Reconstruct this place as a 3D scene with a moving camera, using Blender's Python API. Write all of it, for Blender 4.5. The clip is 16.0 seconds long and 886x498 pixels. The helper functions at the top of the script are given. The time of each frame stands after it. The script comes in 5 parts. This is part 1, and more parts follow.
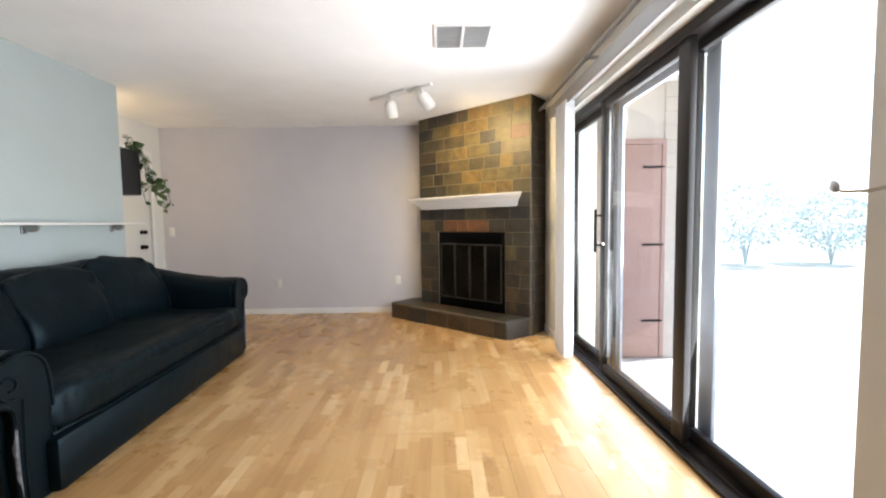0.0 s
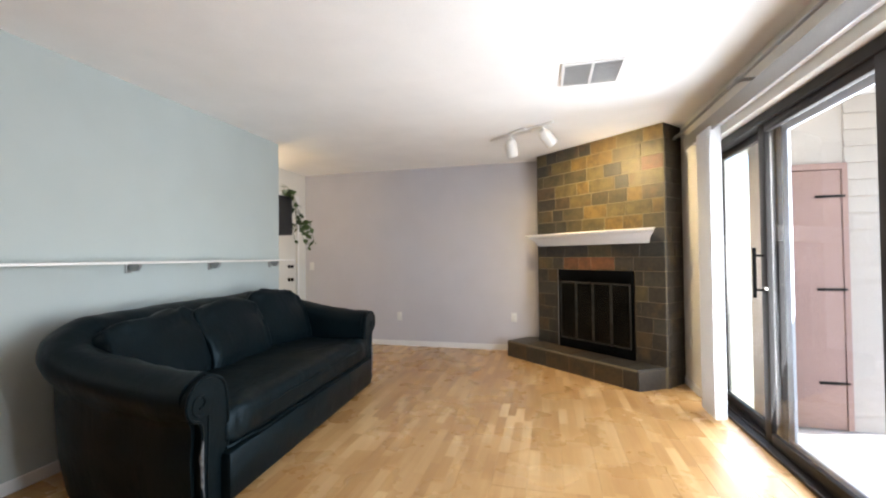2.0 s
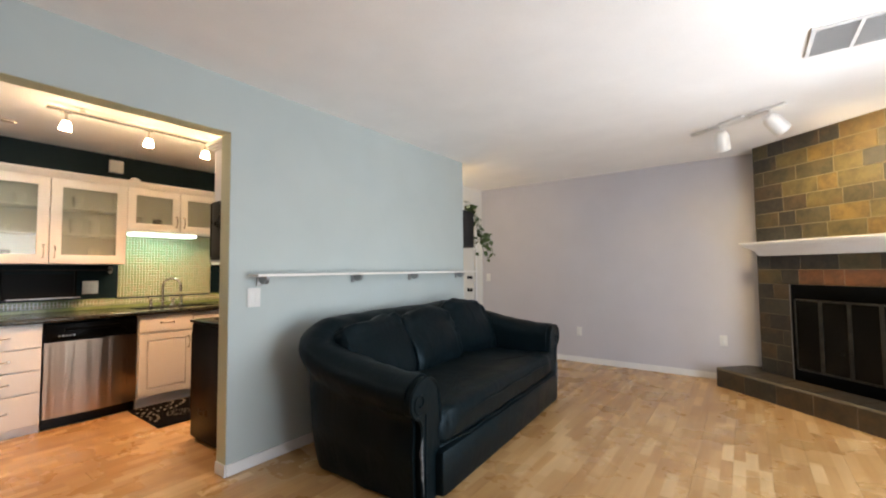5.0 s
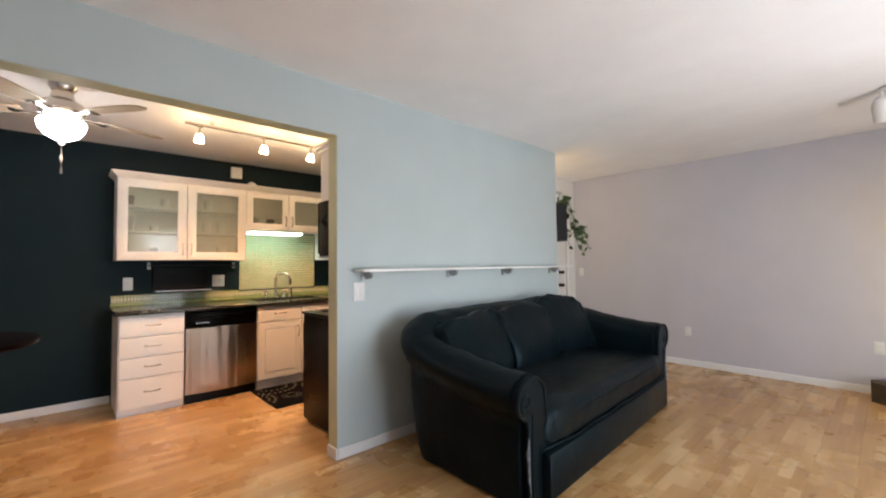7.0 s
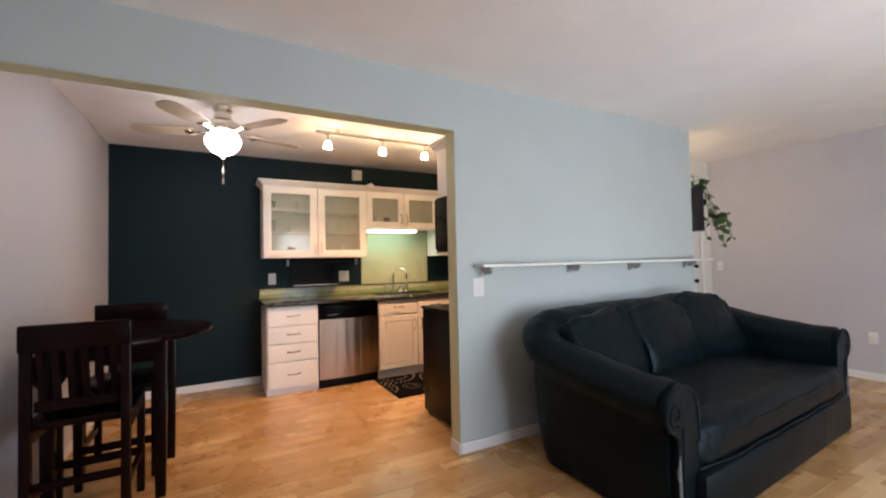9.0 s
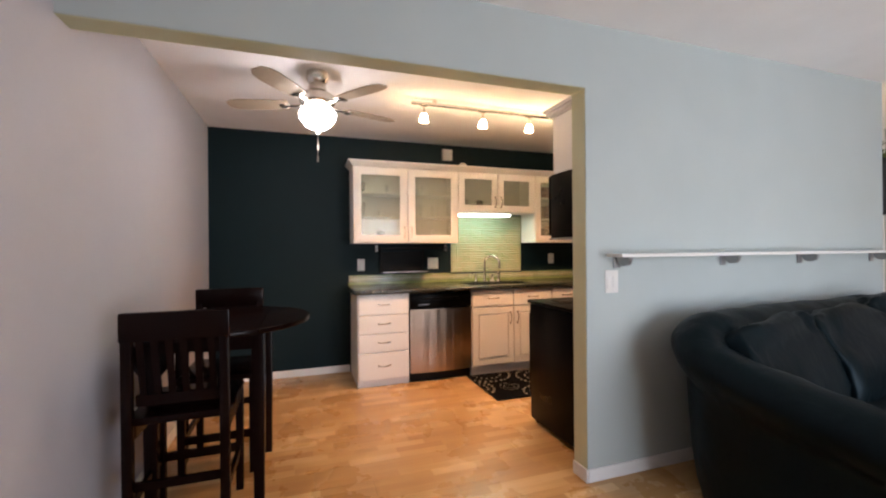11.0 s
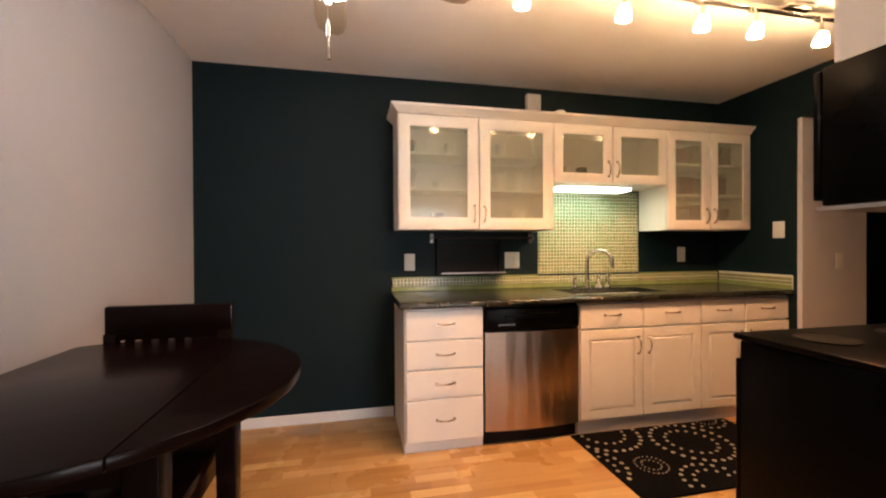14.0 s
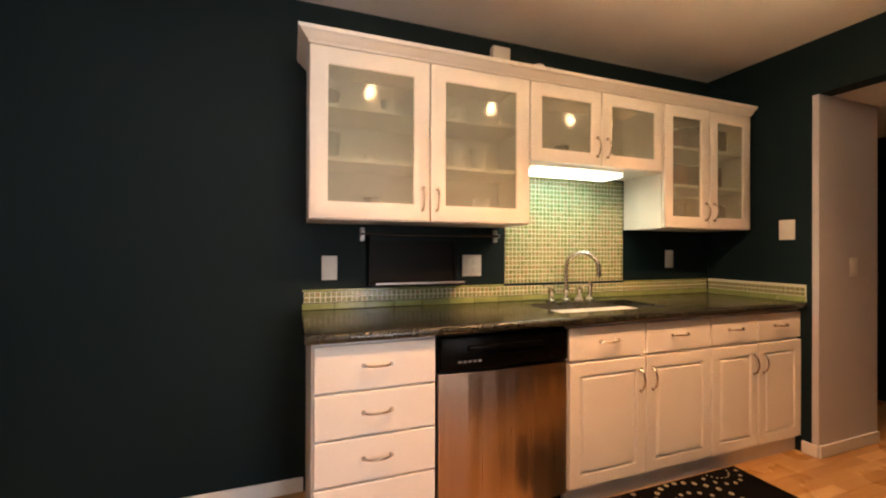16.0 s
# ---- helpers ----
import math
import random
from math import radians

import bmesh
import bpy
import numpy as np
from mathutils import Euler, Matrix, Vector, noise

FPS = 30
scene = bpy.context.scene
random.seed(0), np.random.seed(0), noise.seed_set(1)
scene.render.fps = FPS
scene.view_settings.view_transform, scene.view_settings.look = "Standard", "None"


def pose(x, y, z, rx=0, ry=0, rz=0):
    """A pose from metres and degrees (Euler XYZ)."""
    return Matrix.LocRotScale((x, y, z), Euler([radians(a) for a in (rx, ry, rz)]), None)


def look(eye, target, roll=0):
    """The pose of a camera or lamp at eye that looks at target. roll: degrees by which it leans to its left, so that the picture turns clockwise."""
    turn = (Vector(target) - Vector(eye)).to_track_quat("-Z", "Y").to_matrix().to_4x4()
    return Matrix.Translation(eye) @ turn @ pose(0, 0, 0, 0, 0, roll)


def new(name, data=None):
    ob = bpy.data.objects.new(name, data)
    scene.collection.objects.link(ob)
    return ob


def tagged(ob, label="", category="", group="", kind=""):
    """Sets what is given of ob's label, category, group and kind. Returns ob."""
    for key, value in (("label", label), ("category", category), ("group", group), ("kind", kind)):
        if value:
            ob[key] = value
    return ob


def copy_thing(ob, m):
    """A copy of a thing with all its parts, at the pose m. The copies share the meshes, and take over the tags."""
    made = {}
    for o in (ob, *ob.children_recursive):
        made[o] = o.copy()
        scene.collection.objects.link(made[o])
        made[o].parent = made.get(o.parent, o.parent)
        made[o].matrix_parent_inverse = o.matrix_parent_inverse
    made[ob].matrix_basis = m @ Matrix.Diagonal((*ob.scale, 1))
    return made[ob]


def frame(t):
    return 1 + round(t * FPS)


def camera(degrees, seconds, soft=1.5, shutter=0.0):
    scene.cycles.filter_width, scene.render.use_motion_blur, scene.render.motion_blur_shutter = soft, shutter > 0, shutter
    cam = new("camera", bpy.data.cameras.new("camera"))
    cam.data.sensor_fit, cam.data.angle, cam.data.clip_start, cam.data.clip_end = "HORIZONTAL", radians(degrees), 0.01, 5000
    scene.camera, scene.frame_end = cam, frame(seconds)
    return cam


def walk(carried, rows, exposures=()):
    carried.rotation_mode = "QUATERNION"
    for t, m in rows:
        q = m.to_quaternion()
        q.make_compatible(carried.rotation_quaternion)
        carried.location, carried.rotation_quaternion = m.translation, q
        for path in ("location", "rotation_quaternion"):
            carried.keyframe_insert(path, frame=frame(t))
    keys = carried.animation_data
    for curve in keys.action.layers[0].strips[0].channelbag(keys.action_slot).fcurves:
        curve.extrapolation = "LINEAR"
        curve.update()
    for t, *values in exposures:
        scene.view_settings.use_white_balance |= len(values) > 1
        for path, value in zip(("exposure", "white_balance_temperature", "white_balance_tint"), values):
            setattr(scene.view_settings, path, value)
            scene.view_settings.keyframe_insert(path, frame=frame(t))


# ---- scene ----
cam = camera(94.4, 16.0, soft=2.1)
PATH = [
    (0, (0.933, 1.379, 1.169), (0.952, 3.375, 1.044), -0.8),
    (0.5, (0.901, 1.387, 1.179), (0.806, 3.383, 1.098), -0.8),
    (1, (0.876, 1.38, 1.186), (0.652, 3.368, 1.149), -0.8),
    (1.5, (0.836, 1.383, 1.203), (0.485, 3.352, 1.204), -0.7),
    (2, (0.81, 1.386, 1.223), (0.319, 3.325, 1.261), -0.6),
    (2.5, (0.765, 1.374, 1.225), (0.14, 3.272, 1.298), -0.5),
    (3, (0.718, 1.353, 1.229), (-0.032, 3.205, 1.32), -0.4),
    (3.5, (0.695, 1.348, 1.234), (-0.173, 3.148, 1.332), -0.4),
    (4, (0.671, 1.342, 1.24), (-0.31, 3.082, 1.335), -0.4),
    (4.5, (0.627, 1.332, 1.234), (-0.455, 3.012, 1.333), -0.4),
    (5, (0.6, 1.321, 1.232), (-0.582, 2.931, 1.331), -0.5),
    (7.5, (0.453, 1.273, 1.243), (-1.088, 2.545, 1.313), -0.7),
    (8, (0.427, 1.266, 1.236), (-1.188, 2.443, 1.304), -0.8),
    (8.5, (0.387, 1.248, 1.245), (-1.302, 2.318, 1.304), -0.9),
    (9, (0.35, 1.228, 1.244), (-1.408, 2.18, 1.301), -1.2),
    (9.5, (0.286, 1.218, 1.244), (-1.529, 2.055, 1.296), -1.3),
    (10, (0.188, 1.153, 1.248), (-1.661, 1.915, 1.284), -1.2),
    (12.5, (-0.795, 1.216, 1.235), (-2.752, 1.627, 1.218), -0.0),
    (13, (-1.028, 1.304, 1.197), (-2.999, 1.644, 1.19), -0.3),
    (13.5, (-1.262, 1.329, 1.193), (-3.232, 1.674, 1.18), -0.2),
    (14, (-1.504, 1.321, 1.197), (-3.459, 1.747, 1.184), -0.3),
    (14.5, (-1.719, 1.369, 1.184), (-3.664, 1.837, 1.178), -0.2),
    (15, (-1.932, 1.447, 1.193), (-3.872, 1.935, 1.182), -0.2),
    (15.5, (-2.104, 1.503, 1.184), (-4.027, 2.070, 1.181), -0.1),
    (16, (-2.295, 1.531, 1.176), (-4.171, 2.225, 1.181), 0.2),
]
EXPOSURES = [(0, 1.98, 6250, 10), (2.5, 1.90, 6270, 11), (5, 1.87, 6300, 11), (9, 1.84, 6150, 15), (12.5, 1.84, 6500, 18), (13.5, 1.87, 6920, 19.2), (14.5, 1.89, 7150, 20.6), (16, 1.87, 7250, 21.2)]
walk(cam, [(t, look(eye, target, roll)) for t, eye, target, roll in PATH], EXPOSURES)

# ---- world and lights ----
world = bpy.data.worlds.new("world")
scene.world = world
world.use_nodes = True
sky = world.node_tree.nodes.new("ShaderNodeTexSky")
sky.sky_type, sky.sun_disc = "NISHITA", False
sky.sun_elevation, sky.sun_rotation = radians(57), radians(78.7)
world.node_tree.links.new(sky.outputs[0], world.node_tree.nodes["Background"].inputs[0])
world.node_tree.nodes["Background"].inputs[1].default_value = 0.15


def lamp(name, kind, m, energy, color, **more):
    data = bpy.data.lights.new(name, kind)
    data.energy, data.color = energy, color
    for key, value in more.items():
        if key == "size":
            data.size = value
        elif key == "size_y":
            data.shape, data.size_y = "RECTANGLE", value
        elif key == "spot":
            data.spot_size, data.spot_blend = radians(value), 0.7
        elif key == "soft":
            data.shadow_soft_size = value
        elif key == "angle":
            data.angle = radians(value)
    ob = new(name, data)
    ob.matrix_world = m
    return ob


WARM, TUNGSTEN, DAY = (1.0, 0.74, 0.36), (1.0, 0.52, 0.24), (0.90, 0.95, 1.0)
lamp("sun", "SUN", look((0, 0, 0), (-0.5, -0.1, -0.8)), 3.0, (1.0, 0.95, 0.87), angle=0.5)
lamp("door_daylight", "AREA", look((2.36, 3.88, 1.08), (0, 3.88, 1.62)), 38, DAY, size=2.7, size_y=2.0)

# ---- mesh helpers ----


def bm_new():
    return bmesh.new()


def add_box(bm, x0, y0, z0, x1, y1, z1, m=None, bevel=0.0, seg=2):
    ret = bmesh.ops.create_cube(bm, size=1.0)
    vs = ret["verts"]
    c = Vector(((x0 + x1) / 2, (y0 + y1) / 2, (z0 + z1) / 2))
    for v in vs:
        v.co = Vector((v.co.x * abs(x1 - x0), v.co.y * abs(y1 - y0), v.co.z * abs(z1 - z0))) + c
    if bevel:
        edges = list({e for v in vs for e in v.link_edges})
        out = bmesh.ops.bevel(bm, geom=edges, offset=bevel, segments=seg, profile=0.5, affect="EDGES")
        vs = list({v for f in out["faces"] for v in f.verts} | {v for v in vs if v.is_valid})
    if m is not None:
        bmesh.ops.transform(bm, matrix=m, verts=[v for v in vs if v.is_valid])
    return vs


def add_cyl(bm, p0, p1, r, r2=None, seg=16, caps=True):
    p0, p1 = Vector(p0), Vector(p1)
    d = p1 - p0
    m = Matrix.Translation((p0 + p1) / 2) @ d.to_track_quat("Z", "Y").to_matrix().to_4x4()
    bmesh.ops.create_cone(bm, cap_ends=caps, segments=seg, radius1=r, radius2=r if r2 is None else r2, depth=d.length, matrix=m)


def add_lathe(bm, profile, centre, seg=24, m=None):
    """profile: (radius, height) pairs, turned round a vertical axis."""
    c = Vector(centre)
    rings = []
    for r, z in profile:
        rings.append([bm.verts.new(c + Vector((r * math.cos(2 * math.pi * k / seg), r * math.sin(2 * math.pi * k / seg), z))) for k in range(seg)])
    for a, b in zip(rings, rings[1:]):
        for k in range(seg):
            bm.faces.new((a[k], a[(k + 1) % seg], b[(k + 1) % seg], b[k]))
    for ring, flip in ((rings[0], True), (rings[-1], False)):
        if (ring[0].co - ring[seg // 2].co).length > 1e-4:
            bm.faces.new(ring[::-1] if flip else ring)
    if m is not None:
        bmesh.ops.transform(bm, matrix=m, verts=[v for ring in rings for v in ring])


def add_tube(bm, points, r, seg=10):
    pts = [Vector(p) for p in points]
    rings = []
    side = None
    for i, p in enumerate(pts):
        t = (pts[min(i + 1, len(pts) - 1)] - pts[max(i - 1, 0)]).normalized()
        if side is None:
            side = t.orthogonal().normalized()
        side = (side - t * side.dot(t)).normalized()
        up = t.cross(side)
        rr = r[i] if isinstance(r, (list, tuple)) else r
        rings.append([bm.verts.new(p + rr * (math.cos(2 * math.pi * k / seg) * side + math.sin(2 * math.pi * k / seg) * up)) for k in range(seg)])
    for a, b in zip(rings, rings[1:]):
        for k in range(seg):
            bm.faces.new((a[k], a[(k + 1) % seg], b[(k + 1) % seg], b[k]))
    bm.faces.new(rings[0][::-1])
    bm.faces.new(rings[-1])


def add_prism(bm, outline, lift, m=None):
    """A flat outline of (x, y) points, made lift thick along z."""
    low = [bm.verts.new((x, y, 0)) for x, y in outline]
    high = [bm.verts.new((x, y, lift)) for x, y in outline]
    bm.faces.new(low[::-1])
    bm.faces.new(high)
    n = len(outline)
    for k in range(n):
        bm.faces.new((low[k], low[(k + 1) % n], high[(k + 1) % n], high[k]))
    if m is not None:
        bmesh.ops.transform(bm, matrix=m, verts=low + high)


def add_pillow(bm, size, m, e1=0.35, e2=0.35, nu=28, nv=16):
    """A superellipsoid: a stuffed cushion of that size."""
    def sp(v, e):
        return math.copysign(abs(v) ** e, v)
    rows = []
    for j in range(nv + 1):
        b = -math.pi / 2 + math.pi * j / nv
        if j in (0, nv):
            rows.append([bm.verts.new((0, 0, size[2] / 2 * math.copysign(1, b)))])
            continue
        rows.append([bm.verts.new((size[0] / 2 * sp(math.cos(b), e1) * sp(math.cos(2 * math.pi * k / nu), e2),
                                   size[1] / 2 * sp(math.cos(b), e1) * sp(math.sin(2 * math.pi * k / nu), e2),
                                   size[2] / 2 * sp(math.sin(b), e1))) for k in range(nu)])
    for a, b in zip(rows, rows[1:]):
        for k in range(nu):
            q = [a[k % len(a)], a[(k + 1) % len(a)], b[(k + 1) % len(b)], b[k % len(b)]]
            q = list(dict.fromkeys(q))
            if len(q) > 2:
                bm.faces.new(q)
    bmesh.ops.transform(bm, matrix=m, verts=[v for row in rows for v in row])


def rumple(bm, amount, size, seed=0.0):
    """Soft creases: push the vertices about by smooth noise."""
    for v in bm.verts:
        v.co += amount * Vector(noise.noise_vector(v.co * size + Vector((seed, 0, 0)))) + amount * 0.5 * Vector(noise.noise_vector(v.co * size * 2.7 + Vector((0, seed, 0))))


def mesh_of(bm, name, material, smooth=False):
    bmesh.ops.recalc_face_normals(bm, faces=bm.faces)
    me = bpy.data.meshes.new(name)
    bm.to_mesh(me)
    bm.free()
    me.materials.append(material)
    if smooth:
        for p in me.polygons:
            p.use_smooth = True
        me.set_sharp_from_angle(angle=radians(38))
    return me


def part(name, bm, material, parent=None, label="", smooth=True):
    ob = new(name, mesh_of(bm, name, material, smooth))
    if parent is not None:
        ob.parent = parent
        if parent.type == "EMPTY":
            ob.matrix_parent_inverse = Matrix.Translation(parent.location).inverted()
    return tagged(ob, label) if label else ob


def thing(name, at, label, category, group="", kind=""):
    ob = new(name)
    ob.location = at
    ob.empty_display_size = 0.1
    return tagged(ob, label, category, group, kind)


def structure(name, bm, material, label="", smooth=False):
    return tagged(part(name, bm, material, None, "", smooth), label, "", "", "structure")


def boxes(*rows, bevel=0.0):
    bm = bm_new()
    for r in rows:
        add_box(bm, *r, bevel=bevel)
    return bm


# ---- materials ----


def node(mt, kind, **values):
    n = mt.node_tree.nodes.new(kind)
    for key, value in values.items():
        n.inputs[key].default_value = value
    return n


def link(mt, a, b):
    mt.node_tree.links.new(a, b)


def math_node(mt, op, a, b=None):
    n = mt.node_tree.nodes.new("ShaderNodeMath")
    n.operation = op
    for k, v in enumerate((a, b)):
        if v is None:
            continue
        if isinstance(v, (int, float)):
            n.inputs[k].default_value = v
        else:
            link(mt, v, n.inputs[k])
    return n.outputs[0]


def ramp(mt, fac, stops, mode="LINEAR"):
    n = mt.node_tree.nodes.new("ShaderNodeValToRGB")
    n.color_ramp.interpolation = mode
    while len(n.color_ramp.elements) < len(stops):
        n.color_ramp.elements.new(0.5)
    for e, (p, c) in zip(n.color_ramp.elements, stops):
        e.position, e.color = p, (*c, 1)
    link(mt, fac, n.inputs[0])
    return n.outputs[0]


def mixed(mt, fac, a, b, mode="MIX"):
    n = mt.node_tree.nodes.new("ShaderNodeMix")
    n.data_type, n.blend_type = "RGBA", mode
    for k, v in ((0, fac), (6, a), (7, b)):
        if isinstance(v, (int, float)):
            n.inputs[k].default_value = v
        elif isinstance(v, tuple):
            n.inputs[k].default_value = (*v, 1)
        else:
            link(mt, v, n.inputs[k])
    return n.outputs[2]


def place(mt, stretch=(1, 1, 1)):
    g = mt.node_tree.nodes.new("ShaderNodeNewGeometry")
    n = mt.node_tree.nodes.new("ShaderNodeVectorMath")
    n.operation = "MULTIPLY"
    link(mt, g.outputs["Position"], n.inputs[0])
    n.inputs[1].default_value = stretch
    return n.outputs[0]


def noise_of(mt, vector, scale, detail=4.0, rough=0.55):
    n = node(mt, "ShaderNodeTexNoise", Scale=scale, Detail=detail, Roughness=rough)
    link(mt, vector, n.inputs["Vector"])
    return n.outputs[0]


def surface(name, col, rough=0.5, metal=0.0, var=0.08, scale=3.0, grain=60.0, bump=0.1, depth=0.002, stretch=(1, 1, 1), rvar=0.1, coat=0.0, spec=0.5):
    mt = bpy.data.materials.new(name)
    mt.use_nodes = True
    bsdf = mt.node_tree.nodes["Principled BSDF"]
    at = place(mt, stretch)
    big, fine = noise_of(mt, at, scale), noise_of(mt, at, grain)
    dark, light = tuple(c * (1 - 2 * var) for c in col), tuple(min(1, c * (1 + 2 * var)) for c in col)
    base = ramp(mt, big, [(0.3, dark), (0.7, light)])
    base = mixed(mt, 0.35, base, ramp(mt, fine, [(0.3, dark), (0.7, light)]))
    link(mt, base, bsdf.inputs["Base Color"])
    link(mt, math_node(mt, "ADD", math_node(mt, "MULTIPLY", big, 2 * rvar), rough - rvar), bsdf.inputs["Roughness"])
    bsdf.inputs["Metallic"].default_value = metal
    bsdf.inputs["Coat Weight"].default_value = coat
    bsdf.inputs["Specular IOR Level"].default_value = spec
    if bump:
        b = node(mt, "ShaderNodeBump", Strength=bump, Distance=depth)
        link(mt, fine, b.inputs["Height"])
        link(mt, b.outputs[0], bsdf.inputs["Normal"])
    return mt


def glow(name, col, strength):
    mt = bpy.data.materials.new(name)
    mt.use_nodes = True
    b = mt.node_tree.nodes["Principled BSDF"]
    b.inputs["Base Color"].default_value = (*col, 1)
    b.inputs["Emission Color"].default_value = (*col, 1)
    b.inputs["Emission Strength"].default_value = strength
    return mt


def glass_of(name, rough=0.0, tint=(1, 1, 1), alpha=0.0):
    """Thin glass: mostly clear, with a mirror sheen."""
    mt = bpy.data.materials.new(name)
    mt.use_nodes = True
    nt = mt.node_tree
    nt.nodes.remove(nt.nodes["Principled BSDF"])
    clear = node(mt, "ShaderNodeBsdfTransparent", Color=(*tint, 1))
    gloss = node(mt, "ShaderNodeBsdfGlossy", Roughness=rough)
    lw = node(mt, "ShaderNodeLayerWeight", Blend=0.5)
    sheen = math_node(mt, "ADD", math_node(mt, "MULTIPLY", math_node(mt, "POWER", lw.outputs["Facing"], 5.0), 0.8), 0.03)
    mix = nt.nodes.new("ShaderNodeMixShader")
    link(mt, sheen, mix.inputs[0])
    link(mt, clear.outputs[0], mix.inputs[1])
    link(mt, gloss.outputs[0], mix.inputs[2])
    link(mt, mix.outputs[0], nt.nodes["Material Output"].inputs[0])
    return mt


def cloudy_glass():
    """Smoked fire glass, unevenly clouded by a half-opaque dark layer."""
    mt = surface("smoked_glass", (0.017, 0.015, 0.012), 0.3, var=0.3, scale=7, bump=0.0)
    nt = mt.node_tree
    clear = node(mt, "ShaderNodeBsdfTransparent", Color=(0.14, 0.13, 0.11, 1))
    mix = nt.nodes.new("ShaderNodeMixShader")
    link(mt, ramp(mt, noise_of(mt, place(mt), 5.0), [(0.3, (0.15, 0.15, 0.15)), (0.7, (0.45, 0.45, 0.45))]), mix.inputs[0])
    link(mt, clear.outputs[0], mix.inputs[1])
    link(mt, nt.nodes["Principled BSDF"].outputs[0], mix.inputs[2])
    link(mt, mix.outputs[0], nt.nodes["Material Output"].inputs[0])
    return mt


def frosted_of(name):
    """Satin glass: half see-through, half milky."""
    mt = bpy.data.materials.new(name)
    mt.use_nodes = True
    nt = mt.node_tree
    b = nt.nodes["Principled BSDF"]
    b.inputs["Base Color"].default_value = (0.68, 0.70, 0.62, 1)
    b.inputs["Roughness"].default_value = 0.07
    clear = node(mt, "ShaderNodeBsdfTransparent", Color=(0.9, 0.93, 0.88, 1))
    mix = nt.nodes.new("ShaderNodeMixShader")
    mix.inputs[0].default_value = 0.22
    link(mt, clear.outputs[0], mix.inputs[1])
    link(mt, b.outputs[0], mix.inputs[2])
    gloss = node(mt, "ShaderNodeBsdfGlossy", Roughness=0.09)
    sheen = nt.nodes.new("ShaderNodeMixShader")
    sheen.inputs[0].default_value = 0.025
    link(mt, mix.outputs[0], sheen.inputs[1])
    link(mt, gloss.outputs[0], sheen.inputs[2])
    link(mt, sheen.outputs[0], nt.nodes["Material Output"].inputs[0])
    return mt


def floor_material():
    """Three-strip laminate: short strips of maple tone along y, each with its own shade and a long grain."""
    mt = surface("laminate", (0.5, 0.32, 0.16), rough=0.3, bump=0.0)
    bsdf = mt.node_tree.nodes["Principled BSDF"]
    g = mt.node_tree.nodes.new("ShaderNodeNewGeometry")
    s = mt.node_tree.nodes.new("ShaderNodeSeparateXYZ")
    link(mt, g.outputs["Position"], s.inputs[0])
    row = math_node(mt, "FLOOR", math_node(mt, "DIVIDE", math_node(mt, "ADD", s.outputs[0], 4.4415), 0.19 / 3))
    w = mt.node_tree.nodes.new("ShaderNodeTexWhiteNoise")
    w.noise_dimensions = "1D"
    link(mt, row, w.inputs["W"])
    cell = math_node(mt, "FLOOR", math_node(mt, "ADD", math_node(mt, "DIVIDE", s.outputs[1], 0.30), math_node(mt, "MULTIPLY", w.outputs[0], 7.0)))
    c = mt.node_tree.nodes.new("ShaderNodeCombineXYZ")
    link(mt, row, c.inputs[0])
    link(mt, cell, c.inputs[1])
    w2 = mt.node_tree.nodes.new("ShaderNodeTexWhiteNoise")
    link(mt, c.outputs[0], w2.inputs["Vector"])
    base = ramp(mt, w2.outputs[0], [(0.0, (0.37, 0.188, 0.060)), (0.3, (0.44, 0.240, 0.081)), (0.65, (0.48, 0.275, 0.099)), (0.82, (0.565, 0.348, 0.146)), (1.0, (0.68, 0.460, 0.218))])
    streak = noise_of(mt, place(mt, (38, 2.2, 1)), 1.0, 5.0)
    base = mixed(mt, 0.22, base, ramp(mt, streak, [(0.3, (0.34, 0.185, 0.072)), (0.7, (0.64, 0.43, 0.215))]))
    link(mt, base, bsdf.inputs["Base Color"])
    wear = noise_of(mt, place(mt), 2.5)
    link(mt, math_node(mt, "ADD", math_node(mt, "MULTIPLY", wear, 0.16), 0.2), bsdf.inputs["Roughness"])
    b = node(mt, "ShaderNodeBump", Strength=0.06, Distance=0.001)
    link(mt, streak, b.inputs["Height"])
    link(mt, b.outputs[0], bsdf.inputs["Normal"])
    return mt


def leather_material():
    """Black hide: fine pores, and soft creases a hand wide."""
    mt = surface("black_leather", (0.0018, 0.0046, 0.0060), 0.44, spec=0.17, var=0.2, scale=5, bump=0.0)
    bsdf = mt.node_tree.nodes["Principled BSDF"]
    warp = mt.node_tree.nodes.new("ShaderNodeTexNoise")
    warp.inputs["Scale"].default_value, warp.inputs["Detail"].default_value, warp.inputs["Distortion"].default_value = 7.0, 2.0, 0.8
    link(mt, place(mt, (1, 1, 0.7)), warp.inputs["Vector"])
    pores = noise_of(mt, place(mt), 240.0)
    bsdf.inputs["Specular Tint"].default_value = (0.62, 0.86, 1.0, 1)
    crease = noise_of(mt, place(mt, (1, 1, 0.45)), 24.0, 3.0, 0.6)
    b = node(mt, "ShaderNodeBump", Strength=0.45, Distance=0.012)
    link(mt, math_node(mt, "ADD", math_node(mt, "ADD", warp.outputs[0], math_node(mt, "MULTIPLY", crease, 0.22)), math_node(mt, "MULTIPLY", pores, 0.03)), b.inputs["Height"])
    link(mt, b.outputs[0], bsdf.inputs["Normal"])
    return mt


